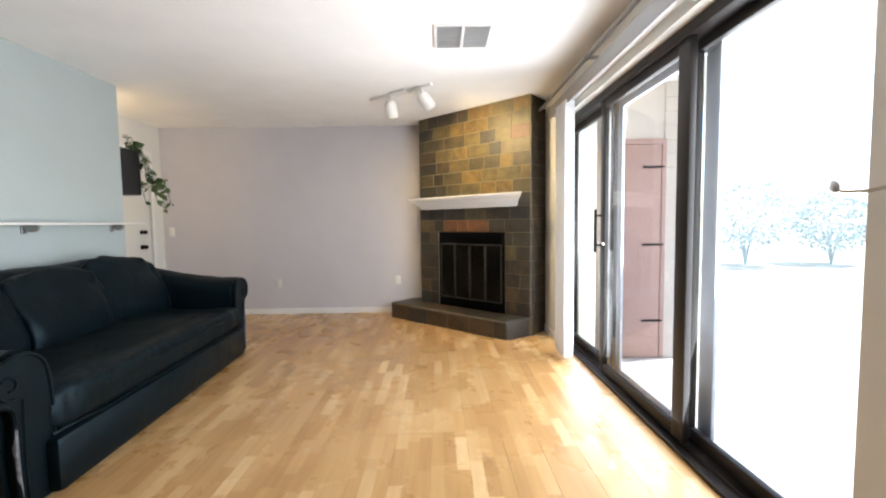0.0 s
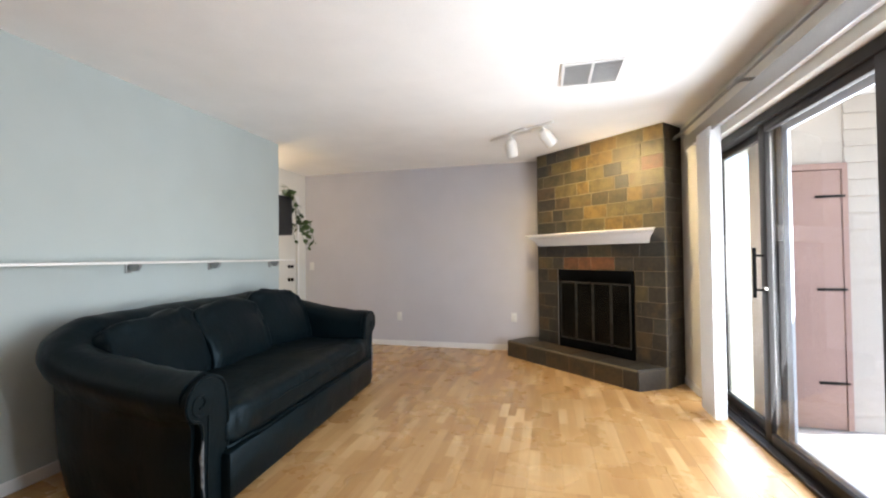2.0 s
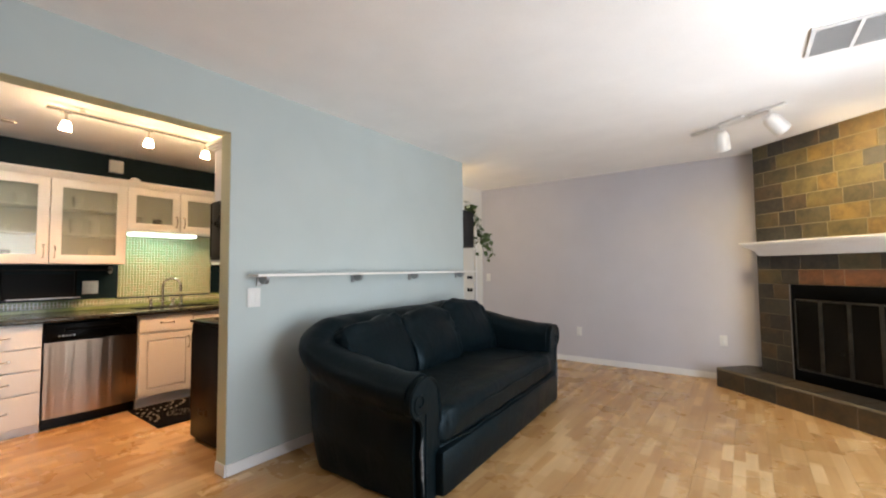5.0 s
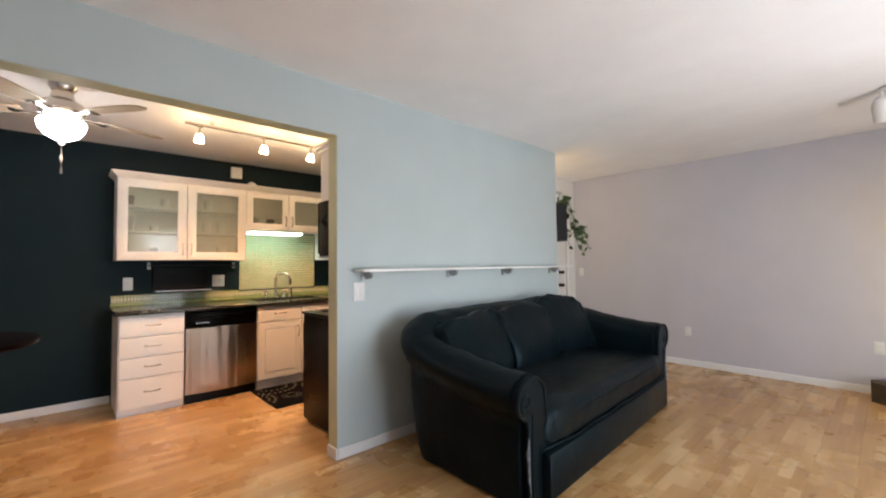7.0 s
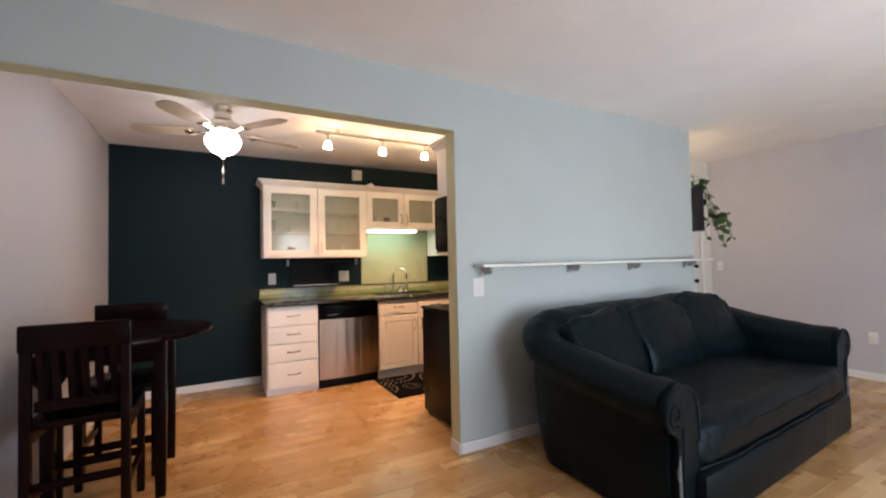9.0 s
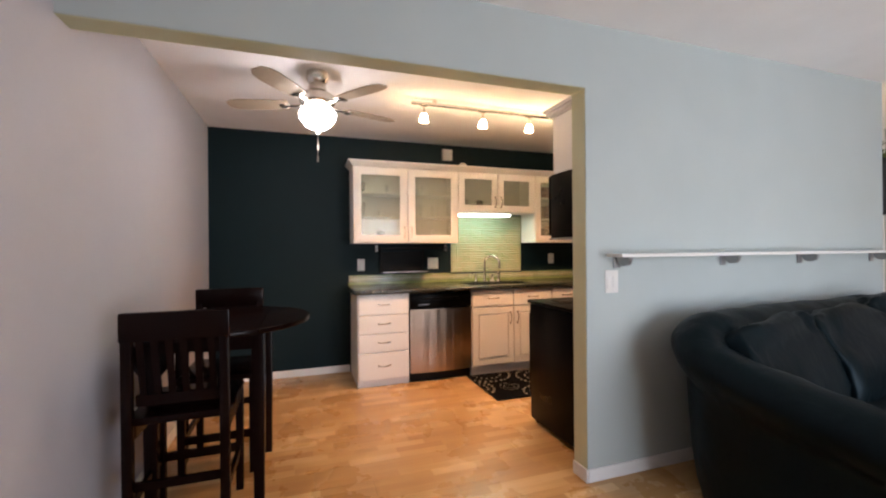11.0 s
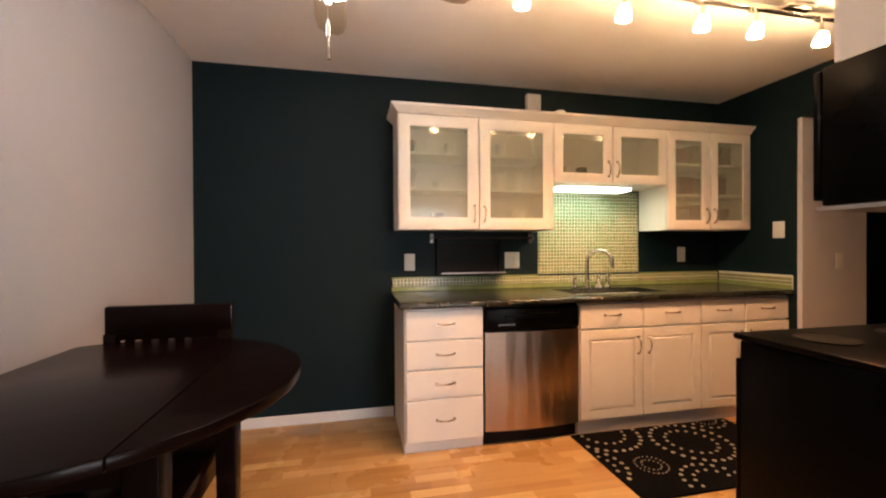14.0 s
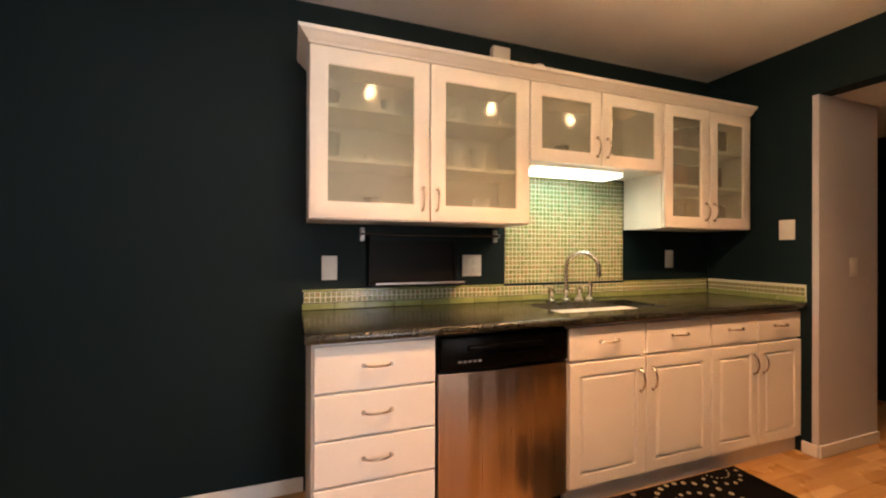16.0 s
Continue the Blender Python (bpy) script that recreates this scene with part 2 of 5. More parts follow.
def slate_material():
    """Multicolour slate: per-tile tones from grey-green to gold and rust, partly painted lamplight and shade, clouded,
    with a cleft face.
    """
    mt = surface("slate", (0.1, 0.09, 0.07), rough=0.45, bump=0.0)
    bsdf = mt.node_tree.nodes["Principled BSDF"]
    info = mt.node_tree.nodes.new("ShaderNodeObjectInfo")
    at = place(mt)
    shift = mt.node_tree.nodes.new("ShaderNodeVectorMath")
    link(mt, at, shift.inputs[0])
    c = mt.node_tree.nodes.new("ShaderNodeCombineXYZ")
    for k in range(3):
        link(mt, math_node(mt, "MULTIPLY", info.outputs["Random"], 37.0 + 11 * k), c.inputs[k])
    link(mt, c.outputs[0], shift.inputs[1])
    cloud = noise_of(mt, shift.outputs[0], 6.5, 6.0, 0.62)
    fine = noise_of(mt, shift.outputs[0], 30.0, 6.0, 0.65)
    dark = mixed(mt, 1.0, info.outputs["Color"], (0.42, 0.44, 0.50), "MULTIPLY")
    base = mixed(mt, ramp(mt, cloud, [(0.36, (0, 0, 0)), (0.62, (1, 1, 1))]), dark, info.outputs["Color"])
    patch = noise_of(mt, shift.outputs[0], 4.0, 5.0, 0.6)
    base = mixed(mt, ramp(mt, patch, [(0.55, (0, 0, 0)), (0.70, (0.7, 0.7, 0.7))]), base, (0.12, 0.068, 0.022))
    base = mixed(mt, 0.22, base, ramp(mt, fine, [(0.35, (0.015, 0.013, 0.011)), (0.7, (0.11, 0.085, 0.045))]))
    link(mt, base, bsdf.inputs["Base Color"])
    b = node(mt, "ShaderNodeBump", Strength=0.7, Distance=0.008)
    link(mt, math_node(mt, "ADD", cloud, math_node(mt, "MULTIPLY", fine, 0.4)), b.inputs["Height"])
    link(mt, b.outputs[0], bsdf.inputs["Normal"])
    return mt


def mosaic_material():
    mt = surface("mosaic_glass", (0.4, 0.42, 0.2), rough=0.18, bump=0.0)
    bsdf = mt.node_tree.nodes["Principled BSDF"]
    g = mt.node_tree.nodes.new("ShaderNodeNewGeometry")
    base = ramp(mt, g.outputs["Random Per Island"], [(0.0, (0.17, 0.215, 0.08)), (0.35, (0.23, 0.28, 0.125)), (0.6, (0.31, 0.31, 0.16)), (0.8, (0.31, 0.25, 0.14)), (1.0, (0.20, 0.29, 0.15))])
    link(mt, base, bsdf.inputs["Base Color"])
    return mt


def steel_material():
    mt = surface("brushed_steel", (0.56, 0.54, 0.52), rough=0.3, metal=1.0, var=0.03, bump=0.0)
    bsdf = mt.node_tree.nodes["Principled BSDF"]
    brush = noise_of(mt, place(mt, (300, 300, 1.5)), 1.0, 3.0)
    link(mt, math_node(mt, "ADD", math_node(mt, "MULTIPLY", brush, 0.12), 0.24), bsdf.inputs["Roughness"])
    for old in list(bsdf.inputs["Base Color"].links):
        mt.node_tree.links.remove(old)
    # coppery base colour paints in the orange floor's reflection
    bsdf.inputs["Base Color"].default_value = (0.42, 0.315, 0.235, 1)
    buckle = noise_of(mt, place(mt, (5, 13, 0.5)), 1.0, 2.0, 0.4)
    b = node(mt, "ShaderNodeBump", Strength=0.5, Distance=0.02)
    link(mt, buckle, b.inputs["Height"])
    link(mt, b.outputs[0], bsdf.inputs["Normal"])
    bsdf.inputs["Anisotropic"].default_value = 0.6
    return mt


def granite_material():
    mt = surface("granite", (0.02, 0.022, 0.018), rough=0.17, bump=0.0, rvar=0.03)
    bsdf = mt.node_tree.nodes["Principled BSDF"]
    v = node(mt, "ShaderNodeTexVoronoi", Scale=130.0)
    link(mt, place(mt), v.inputs["Vector"])
    base = ramp(mt, v.outputs["Distance"], [(0.1, (0.10, 0.095, 0.075)), (0.28, (0.02, 0.024, 0.018)), (0.9, (0.008, 0.01, 0.008))])
    base = mixed(mt, 0.4, base, ramp(mt, noise_of(mt, place(mt), 22.0), [(0.45, (0.008, 0.01, 0.008)), (0.75, (0.075, 0.07, 0.05))]))
    link(mt, base, bsdf.inputs["Base Color"])
    return mt


LAMINATE, SLATE, MOSAIC, STEEL, GRANITE = floor_material(), slate_material(), mosaic_material(), steel_material(), granite_material()
PAINT_BLUE = surface("pale_blue_paint", (0.425, 0.477, 0.468), 0.6, var=0.02, grain=180, bump=0.12)
PAINT_GREY = surface("lavender_grey_paint", (0.51, 0.495, 0.525), 0.6, var=0.02, grain=180, bump=0.12)
PAINT_DARK = surface("dark_teal_paint", (0.0034, 0.0130, 0.0165), 0.6, spec=0.18, var=0.06, grain=180, bump=0.1)
PAINT_GREEN = surface("pale_green_paint", (0.56, 0.56, 0.36), 0.55, var=0.02, grain=180, bump=0.08)
PAINT_WARM = surface("warm_white_paint", (0.70, 0.68, 0.62), 0.6, var=0.02, grain=180, bump=0.1)
CEILING = surface("ceiling_paint", (0.90, 0.89, 0.875), 0.8, var=0.02, grain=120, bump=0.35, depth=0.003)
WHITE = surface("white_gloss_paint", (0.78, 0.76, 0.72), 0.32, var=0.015, grain=90, bump=0.04)
TRIM = surface("trim_paint", (0.76, 0.75, 0.73), 0.4, var=0.02, grain=90, bump=0.05)
PLASTIC = surface("white_plastic", (0.69, 0.68, 0.65), 0.35, var=0.01, bump=0.0)
BLIND = surface("white_vinyl", (0.80, 0.80, 0.80), 0.5, var=0.02, bump=0.04)
LEATHER = leather_material()
WORN = surface("worn_leather", (0.11, 0.115, 0.12), 0.35, var=0.3, scale=30, bump=0.2)
ESPRESSO = surface("espresso_wood", (0.0072, 0.0026, 0.0021), 0.24, spec=0.08, var=0.04, scale=6, grain=40, bump=0.02, stretch=(4, 1, 1), coat=0.04, rvar=0.03)
BRONZE = surface("bronze_aluminium", (0.020, 0.016, 0.014), 0.5, metal=0.3, var=0.08, bump=0.04)
BLACK = surface("black_enamel", (0.0015, 0.0015, 0.0015), 0.30, spec=0.06, var=0.1, bump=0.03)
MATT_BLACK = surface("matt_black_metal", (0.003, 0.0028, 0.0026), 0.5, spec=0.14, var=0.15, bump=0.1)
CHROME = surface("satin_nickel", (0.62, 0.58, 0.52), 0.25, metal=1.0, var=0.03, bump=0.0)
FIRE_FRAME = surface("worn_dark_metal", (0.052, 0.047, 0.038), 0.45, metal=0.7, var=0.3, scale=20, bump=0.1)
GREY_METAL = surface("grey_metal", (0.36, 0.36, 0.36), 0.4, metal=0.8, var=0.05, bump=0.0)
GROUT = surface("grout", (0.20, 0.165, 0.10), 0.85, var=0.1, grain=120, bump=0.3)
FRAME_GREY = surface("grey_aluminium", (0.52, 0.56, 0.62), 0.5, metal=0.1, var=0.05, bump=0.02)
DUCT = surface("duct_metal", (0.40, 0.40, 0.41), 0.6, var=0.1, bump=0.0)
GROUT_LIGHT = surface("pale_grout", (0.62, 0.66, 0.53), 0.8, var=0.06, grain=120, bump=0.2)
GREEN_TILE = surface("green_glass_tile", (0.24, 0.30, 0.12), 0.15, var=0.12, scale=9, bump=0.02)
SOOT = surface("soot_black", (0.035, 0.033, 0.03), 0.8, var=0.2, bump=0.2)
CONCRETE = surface("concrete", (0.46, 0.45, 0.44), 0.85, var=0.06, grain=60, bump=0.25)
SIDING = surface("cream_siding", (0.50, 0.45, 0.40), 0.7, var=0.03, bump=0.1)
SHED_RED = surface("faded_red_paint", (0.34, 0.215, 0.185), 0.7, var=0.05, bump=0.15)
LAWN = surface("dry_lawn", (0.42, 0.42, 0.34), 0.9, var=0.25, grain=40, bump=0.6, depth=0.02)
LEAF = surface("leaf_green", (0.060, 0.100, 0.030), 0.45, var=0.3, scale=9, bump=0.1)
# overexposed glare painted into the shrubs' leaf and branch colour
HEDGE_GLARE = surface("glare_washed_leaf", (0.56, 0.62, 0.62), 0.6, var=0.2, bump=0.1)
POT = surface("black_pot", (0.012, 0.011, 0.011), 0.5, var=0.15, bump=0.1)
RUG = surface("black_rug_pile", (0.0045, 0.0042, 0.0048), 0.95, spec=0.04, var=0.2, grain=400, bump=0.7, depth=0.004)
RUG_TAN = surface("tan_rug_pile", (0.33, 0.31, 0.24), 0.95, var=0.15, grain=400, bump=0.6, depth=0.004)
SUBFLOOR = surface("subfloor", (0.12, 0.08, 0.05), 0.9)
FROSTED, DOOR_GLASS, FIRE_GLASS = frosted_of("satin_glass"), glass_of("door_glass"), cloudy_glass()
BULB_WARM, GLOBE_LIT, TUBE_LIT = glow("warm_bulb", (1.0, 0.80, 0.55), 8.0), glow("lit_globe", (1.0, 0.95, 0.88), 7.5), glow("lit_diffuser", (0.82, 1.0, 0.84), 1.9)

# ---- the structure ----
X0, X1, Y0, Y1 = -4.41, 2.15, 0.32, 6.78      # kitchen wall, glass wall, side wall, far wall
YH = 6.61                                      # far jamb of the entry door
ZL, ZK = 2.44, 2.39                            # ceilings
WALL_X, WALL_B, OPEN_Y, END_Y, HEAD_Z = -1.95, -2.06, 2.572, 5.18, 2.094
WX = 2.07                                      # room face of the glass wall
KEND = 4.345

structure("floor", boxes((X0 - 0.2, Y0 - 0.2, -0.15, X1 + 0.12, Y1 + 0.2, -0.011)), SUBFLOOR, "concrete slab under the laminate floor")
structure("ceiling", boxes((WALL_B, Y0 - 0.2, ZL, X1 + 0.2, Y1 + 0.2, ZL + 0.15), (-2.9, END_Y, ZL, WALL_B, Y1 + 0.2, ZL + 0.15)), CEILING, "white textured living room ceiling")
structure("ceiling_kitchen", boxes((X0 - 0.2, Y0 - 0.2, ZK, WALL_B, KEND, ZK + 0.2)), CEILING, "white kitchen ceiling")
structure("wall_far", boxes((-2.85, Y1, 0, X1 + 0.2, Y1 + 0.15, ZL)), PAINT_GREY, "lavender grey painted wall")
structure("wall_side", boxes((X0 - 0.2, Y0 - 0.15, 0, X1 + 0.2, Y0, ZL)), PAINT_GREY, "lavender grey painted wall")
structure("wall_kitchen", boxes((X0 - 0.15, Y0, 0, X0, 6.0, ZK)), PAINT_DARK, "dark teal painted kitchen wall")
structure("wall_blue", boxes((WALL_B, OPEN_Y + 0.003, 0, WALL_X, END_Y, ZL), (WALL_B, Y0, HEAD_Z + 0.003, WALL_X, OPEN_Y + 0.003, ZL)), PAINT_BLUE, "pale blue painted partition wall with a wide opening")
structure("trim_opening", boxes((WALL_B - 0.002, OPEN_Y, 0.0, WALL_X - 0.004, OPEN_Y + 0.002, HEAD_Z), (WALL_B - 0.002, Y0, HEAD_Z, WALL_X - 0.004, OPEN_Y, HEAD_Z + 0.002)), PAINT_GREEN, "pale green painted reveal of the opening")
structure("wall_partition_back", boxes((WALL_B - 0.006, OPEN_Y + 0.01, 0, WALL_B - 0.001, KEND, ZK - 0.001)), PAINT_DARK, "dark teal back of the partition")
# end wall of the kitchen with a passage through it
structure("wall_kitchen_end", boxes((X0, KEND, 0, -3.775, KEND + 0.12, ZK), (-3.775, KEND, 2.075, -2.85, KEND + 0.12, ZK), (-2.85, KEND, 0, WALL_B - 0.006, KEND + 0.12, ZK)), PAINT_DARK, "dark teal end wall with a passage")
structure("wall_passage", boxes((-3.86, KEND + 0.121, 0, -3.774, 4.93, 2.074)), PAINT_GREY, "grey painted passage wall")
structure("trim_passage", boxes((-3.774, KEND + 0.002, 0, -3.742, 4.93, 2.074)), PAINT_GREY, "grey painted lining of the passage")
structure("wall_passage_side", boxes((-2.845, KEND + 0.121, 0, -2.73, 5.1, ZK)), PAINT_GREY, "grey painted passage wall")
structure("wall_passage_far", boxes((-4.4, 5.9, 0, -2.72, 6.0, ZK), (-2.72, 5.1, 0, -2.66, 6.0, ZK)), PAINT_DARK, "dark passage end wall")
structure("ceiling_passage", boxes((-4.4, KEND + 0.121, 2.078, -2.73, 5.9, ZK + 0.1)), CEILING, "low passage ceiling")
# hall beyond the partition
structure("wall_hall", boxes((-2.72, YH - 1.3, 0, -2.655, YH - 0.98, ZL), (-2.72, YH - 0.98, 2.05, -2.655, YH - 0.04, ZL), (-2.72, YH - 0.04, 0, -2.655, Y1, ZL), (-2.72, END_Y - 0.002, 0, WALL_B, END_Y + 0.0, ZL)), PAINT_WARM, "warm white hall wall round the entry door")
# glass wall: pieces round the sliding door
D0, D1, DZ = 2.46, 5.32, 2.105
structure("wall_glass_side", boxes((WX, D1, 0, X1 + 0.14, Y1 + 0.15, ZL), (WX, D0, DZ, X1 + 0.14, D1, ZL), (WX, Y0 - 0.15, 0, X1 + 0.14, D0, ZL)), PAINT_WARM, "off-white wall round the sliding door")

# ---- baseboards ----


def baseboard(x0, y0, x1, y1, label="white painted baseboard"):
    structure("baseboard", boxes((x0, y0, 0.001, x1, y1, 0.072), bevel=0.004), TRIM, label)


baseboard(-2.64, Y1 - 0.012, 0.59, Y1 - 0.001)
baseboard(WALL_X + 0.001, OPEN_Y + 0.003, WALL_X + 0.013, END_Y)
baseboard(WALL_B, OPEN_Y - 0.013, WALL_X + 0.012, OPEN_Y - 0.001)
baseboard(X0 + 0.001, Y0 + 0.02, X0 + 0.013, 1.59)
baseboard(X0 + 0.02, Y0 + 0.001, WX - 0.02, Y0 + 0.013)
baseboard(-3.82, KEND - 0.013, -3.742, KEND - 0.001)
baseboard(-3.741, KEND + 0.002, -3.729, 4.93)
baseboard(WX - 0.013, D1 + 0.03, WX - 0.001, 5.78)

# ---- sliding door ----


def sliding_door():
    door = thing("door_sliding", (X1, (D0 + D1) / 2, 0), "dark bronze aluminium sliding glass door with three panels", "sliding door")
    part("head_track", boxes((X1 - 0.02, D0, DZ - 0.06, X1 + 0.12, D1, DZ - 0.001), bevel=0.004), BRONZE, door, "dark bronze head track")
    part("sill_track", boxes((X1 - 0.045, D0, 0.002, X1 + 0.12, D1, 0.022), (X1 + 0.01, D0, 0.022, X1 + 0.022, D1, 0.038), (X1 + 0.073, D0, 0.022, X1 + 0.085, D1, 0.038), bevel=0.002), BRONZE, door, "dark bronze sill track")
    part("jamb", boxes((X1 - 0.02, D1 - 0.012, 0.02, X1 + 0.12, D1, DZ - 0.06), bevel=0.003), BRONZE, door)
    part("jamb", boxes((X1 - 0.02, D0 - 0.1, 0.0, X1 + 0.05, D0, DZ), bevel=0.006), TRIM, door, "white painted jamb")
    for name, a, b, off, wa, wb in (("fixed_panel", 4.385, D1 - 0.012, 0.062, 0.06, 0.022), ("sliding_panel", 3.42, 4.462, 0.0, 0.05, 0.075), ("fixed_panel", D0, 3.48, 0.062, 0.02, 0.055)):
        x0, x1 = X1 + off, X1 + off + 0.034
        panel = part(name, boxes((x0, a, 0.04, x1, a + wa, DZ - 0.06), (x0, b - wb, 0.04, x1, b, DZ - 0.06), (x0, a + wa, 0.04, x1, b - wb, 0.10), (x0, a + wa, DZ - 0.115, x1, b - wb, DZ - 0.06), bevel=0.003), BRONZE, door)
        pane = part("pane", boxes((x0 + 0.014, a + wa, 0.10, x0 + 0.018, b - wb, DZ - 0.115)), DOOR_GLASS, panel, "clear window glass")
        pane.visible_shadow = False
    post = part("interlock", boxes((X1 - 0.006, 3.372, 0.042, X1 + 0.03, 3.475, DZ - 0.06), bevel=0.006), BRONZE, door, "wide dark bronze interlock post")
    bm = bm_new()
    yh = 4.432
    add_cyl(bm, (X1 - 0.05, yh, 0.94), (X1 - 0.05, yh, 1.26), 0.011)
    add_cyl(bm, (X1 - 0.05, yh, 0.99), (X1 + 0.025, yh, 0.99), 0.008)
    add_cyl(bm, (X1 - 0.05, yh, 1.21), (X1 + 0.025, yh, 1.21), 0.008)
    part("handle", bm, MATT_BLACK, door, "dark metal pull handle")
    bm = bm_new()
    add_cyl(bm, (X1 - 0.012, 4.40, 1.0), (X1 + 0.002, 4.40, 1.0), 0.014)
    part("lock", bm, CHROME, door, "round metal lock")
    return door


sliding_door()

# pale grey outer frame across the middle panel
screen = thing("screen_door", (X1 + 0.14, 3.96, 0.0), "pale grey frame of two stiles and rails outside the glass", "screen door")
part("stile", boxes((X1 + 0.135, 3.365, 0.045, X1 + 0.155, 3.475, 2.0), bevel=0.004), FRAME_GREY, screen)
part("stile", boxes((X1 + 0.135, 4.41, 0.045, X1 + 0.155, 4.555, 2.0), bevel=0.004), FRAME_GREY, screen)
part("top_rail", boxes((X1 + 0.135, 3.365, 2.001, X1 + 0.155, 4.555, 2.07), bevel=0.004), FRAME_GREY, screen)
part("bottom_rail", boxes((X1 + 0.135, 3.365, -0.05, X1 + 0.155, 4.555, 0.044), bevel=0.004), FRAME_GREY, screen)

# curtain rod, and vertical blinds drawn to the fireplace end
rod = thing("curtain_rod", (WX - 0.08, 3.9, 2.30), "slim grey metal curtain rod above the sliding door", "curtain rod")
bm = bm_new()
add_cyl(bm, (WX - 0.09, 1.2, 2.305), (WX - 0.09, 5.72, 2.305), 0.011)
part("pole", bm, GREY_METAL, rod)
for y in (1.5, 3.0, 4.3, 5.55):
    bm = bm_new()
    add_box(bm, WX - 0.09, y - 0.008, 2.296, WX - 0.001, y + 0.008, 2.314)
    add_cyl(bm, (WX - 0.09, y - 0.014, 2.305), (WX - 0.09, y + 0.014, 2.305), 0.018)
    part("bracket", bm, GREY_METAL, rod)
rail = thing("blind_headrail", (WX - 0.05, 3.8, 2.2), "white headrail of the vertical blinds", "blind rail")
part("rail", boxes((WX - 0.075, D0 - 0.1, 2.165, WX - 0.001, 5.36, 2.22), bevel=0.006), BLIND, rail)
part("valance", boxes((WX - 0.085, D0 - 0.1, 2.13, WX - 0.077, 5.36, 2.235), bevel=0.002), GREY_METAL, rail, "pale grey valance strip")
blinds = thing("vertical_blinds", (WX - 0.05, 5.2, 0.02), "white vertical vinyl blinds stacked beside the door", "blinds")
for k in range(14):
    bm = bm_new()
    add_box(bm, -0.044, -0.0012, 0.03, 0.044, 0.0012, 2.155)
    bmesh.ops.transform(bm, matrix=pose(WX - 0.062, 4.755 + 0.0195 * k, 0, 0, 0, 14 + 6 * math.sin(k * 1.9)), verts=bm.verts)
    part("vane", bm, BLIND, blinds)

tie = thing("curtain_tieback", (WX - 0.05, 2.42, 1.25), "nickel leaf-shaped curtain tieback on the wall", "tieback")
bm = bm_new()
add_tube(bm, [(WX - 0.001, 2.40, 1.247), (WX - 0.05, 2.41, 1.236), (WX - 0.1, 2.43, 1.236), (WX - 0.115, 2.45, 1.248)], 0.005, 8)
part("arm", bm, CHROME, tie)
bm = bm_new()
add_pillow(bm, (0.02, 0.075, 0.035), pose(WX - 0.11, 2.44, 1.25, 15, 0, -35), 0.9, 0.9, 16, 8)
part("leaf", bm, GREY_METAL, tie, "dark metal leaf")

# ---- fireplace ----
FA = Vector((0.698, 6.545, 0))
FU, FN = Vector((0.75, -0.661, 0)).normalized(), Vector((-0.661, -0.75, 0)).normalized()
FM = Matrix.Translation(FA) @ Matrix((FU, -FN, Vector((0, 0, 1)))).transposed().to_4x4()   # local x along the face, y into the wall, z up
FL, FB0, FB1, FBT, HH = 1.55, 0.325, 1.243, 1.065, 0.19


def fm(bm):
    bmesh.ops.transform(bm, matrix=FM, verts=bm.verts)
    return bm


fireplace = thing("fireplace", FA, "corner fireplace clad in multicolour slate with a raised hearth", "fireplace")
part("chimney_breast", fm(boxes((0.004, 0.0035, 0, FB0, 0.42, ZL), (FB1, 0.0035, 0, FL - 0.0, 0.42, ZL), (FB0, 0.0035, FBT, FB1, 0.42, ZL), (FB0, 0.3, 0, FB1, 0.42, FBT))), GROUT, fireplace, "grout behind the slate", False)
bm = bm_new()
add_prism(bm, [(-0.235, -0.287), (1.425, -0.287), (1.522, 0.003), (0.003, 0.003), (0.003, 0.31), (-0.235, 0.10)], HH - 0.004)
part("hearth", fm(bm), GROUT, fireplace, "grout core of the hearth", False)
fire = part("firebox", fm(boxes((FB0, -0.012, HH, FB0 + 0.03, 0.012, FBT), (FB1 - 0.03, -0.012, HH, FB1, 0.012, FBT), (FB0 + 0.03, -0.012, FBT - 0.13, FB1 - 0.03, 0.012, FBT), (FB0 + 0.03, -0.012, HH, FB1 - 0.03, 0.012, HH + 0.10), bevel=0.004)), BLACK, fireplace, "black steel firebox surround")
part("firebox_back", fm(boxes((FB0 + 0.03, 0.26, HH, FB1 - 0.03, 0.28, FBT - 0.1))), SOOT, fireplace, "sooty firebox back", False)
part("bright_edge", fm(boxes((FB0 - 0.007, -0.014, HH, FB0 - 0.001, -0.002, FBT))), GREY_METAL, fireplace, "worn bright edge")
dw = (FB1 - FB0 - 0.06) / 4
for k in range(4):
    a = FB0 + 0.03 + k * dw
    z0, z1 = HH + 0.105, FBT - 0.135
    leaf = part("glass_door", fm(boxes((a + 0.002, -0.02, z0, a + 0.014, -0.006, z1), (a + dw - 0.014, -0.02, z0, a + dw - 0.002, -0.006, z1), (a + 0.014, -0.02, z0, a + dw - 0.014, -0.006, z0 + 0.014), (a + 0.014, -0.02, z1 - 0.014, a + dw - 0.014, -0.006, z1), bevel=0.002)), FIRE_FRAME, fireplace, "folding fire door with a worn metal frame")
    part("pane", fm(boxes((a + 0.014, -0.014, z0 + 0.014, a + dw - 0.014, -0.011, z1 - 0.014))), FIRE_GLASS, leaf, "smoked glass")
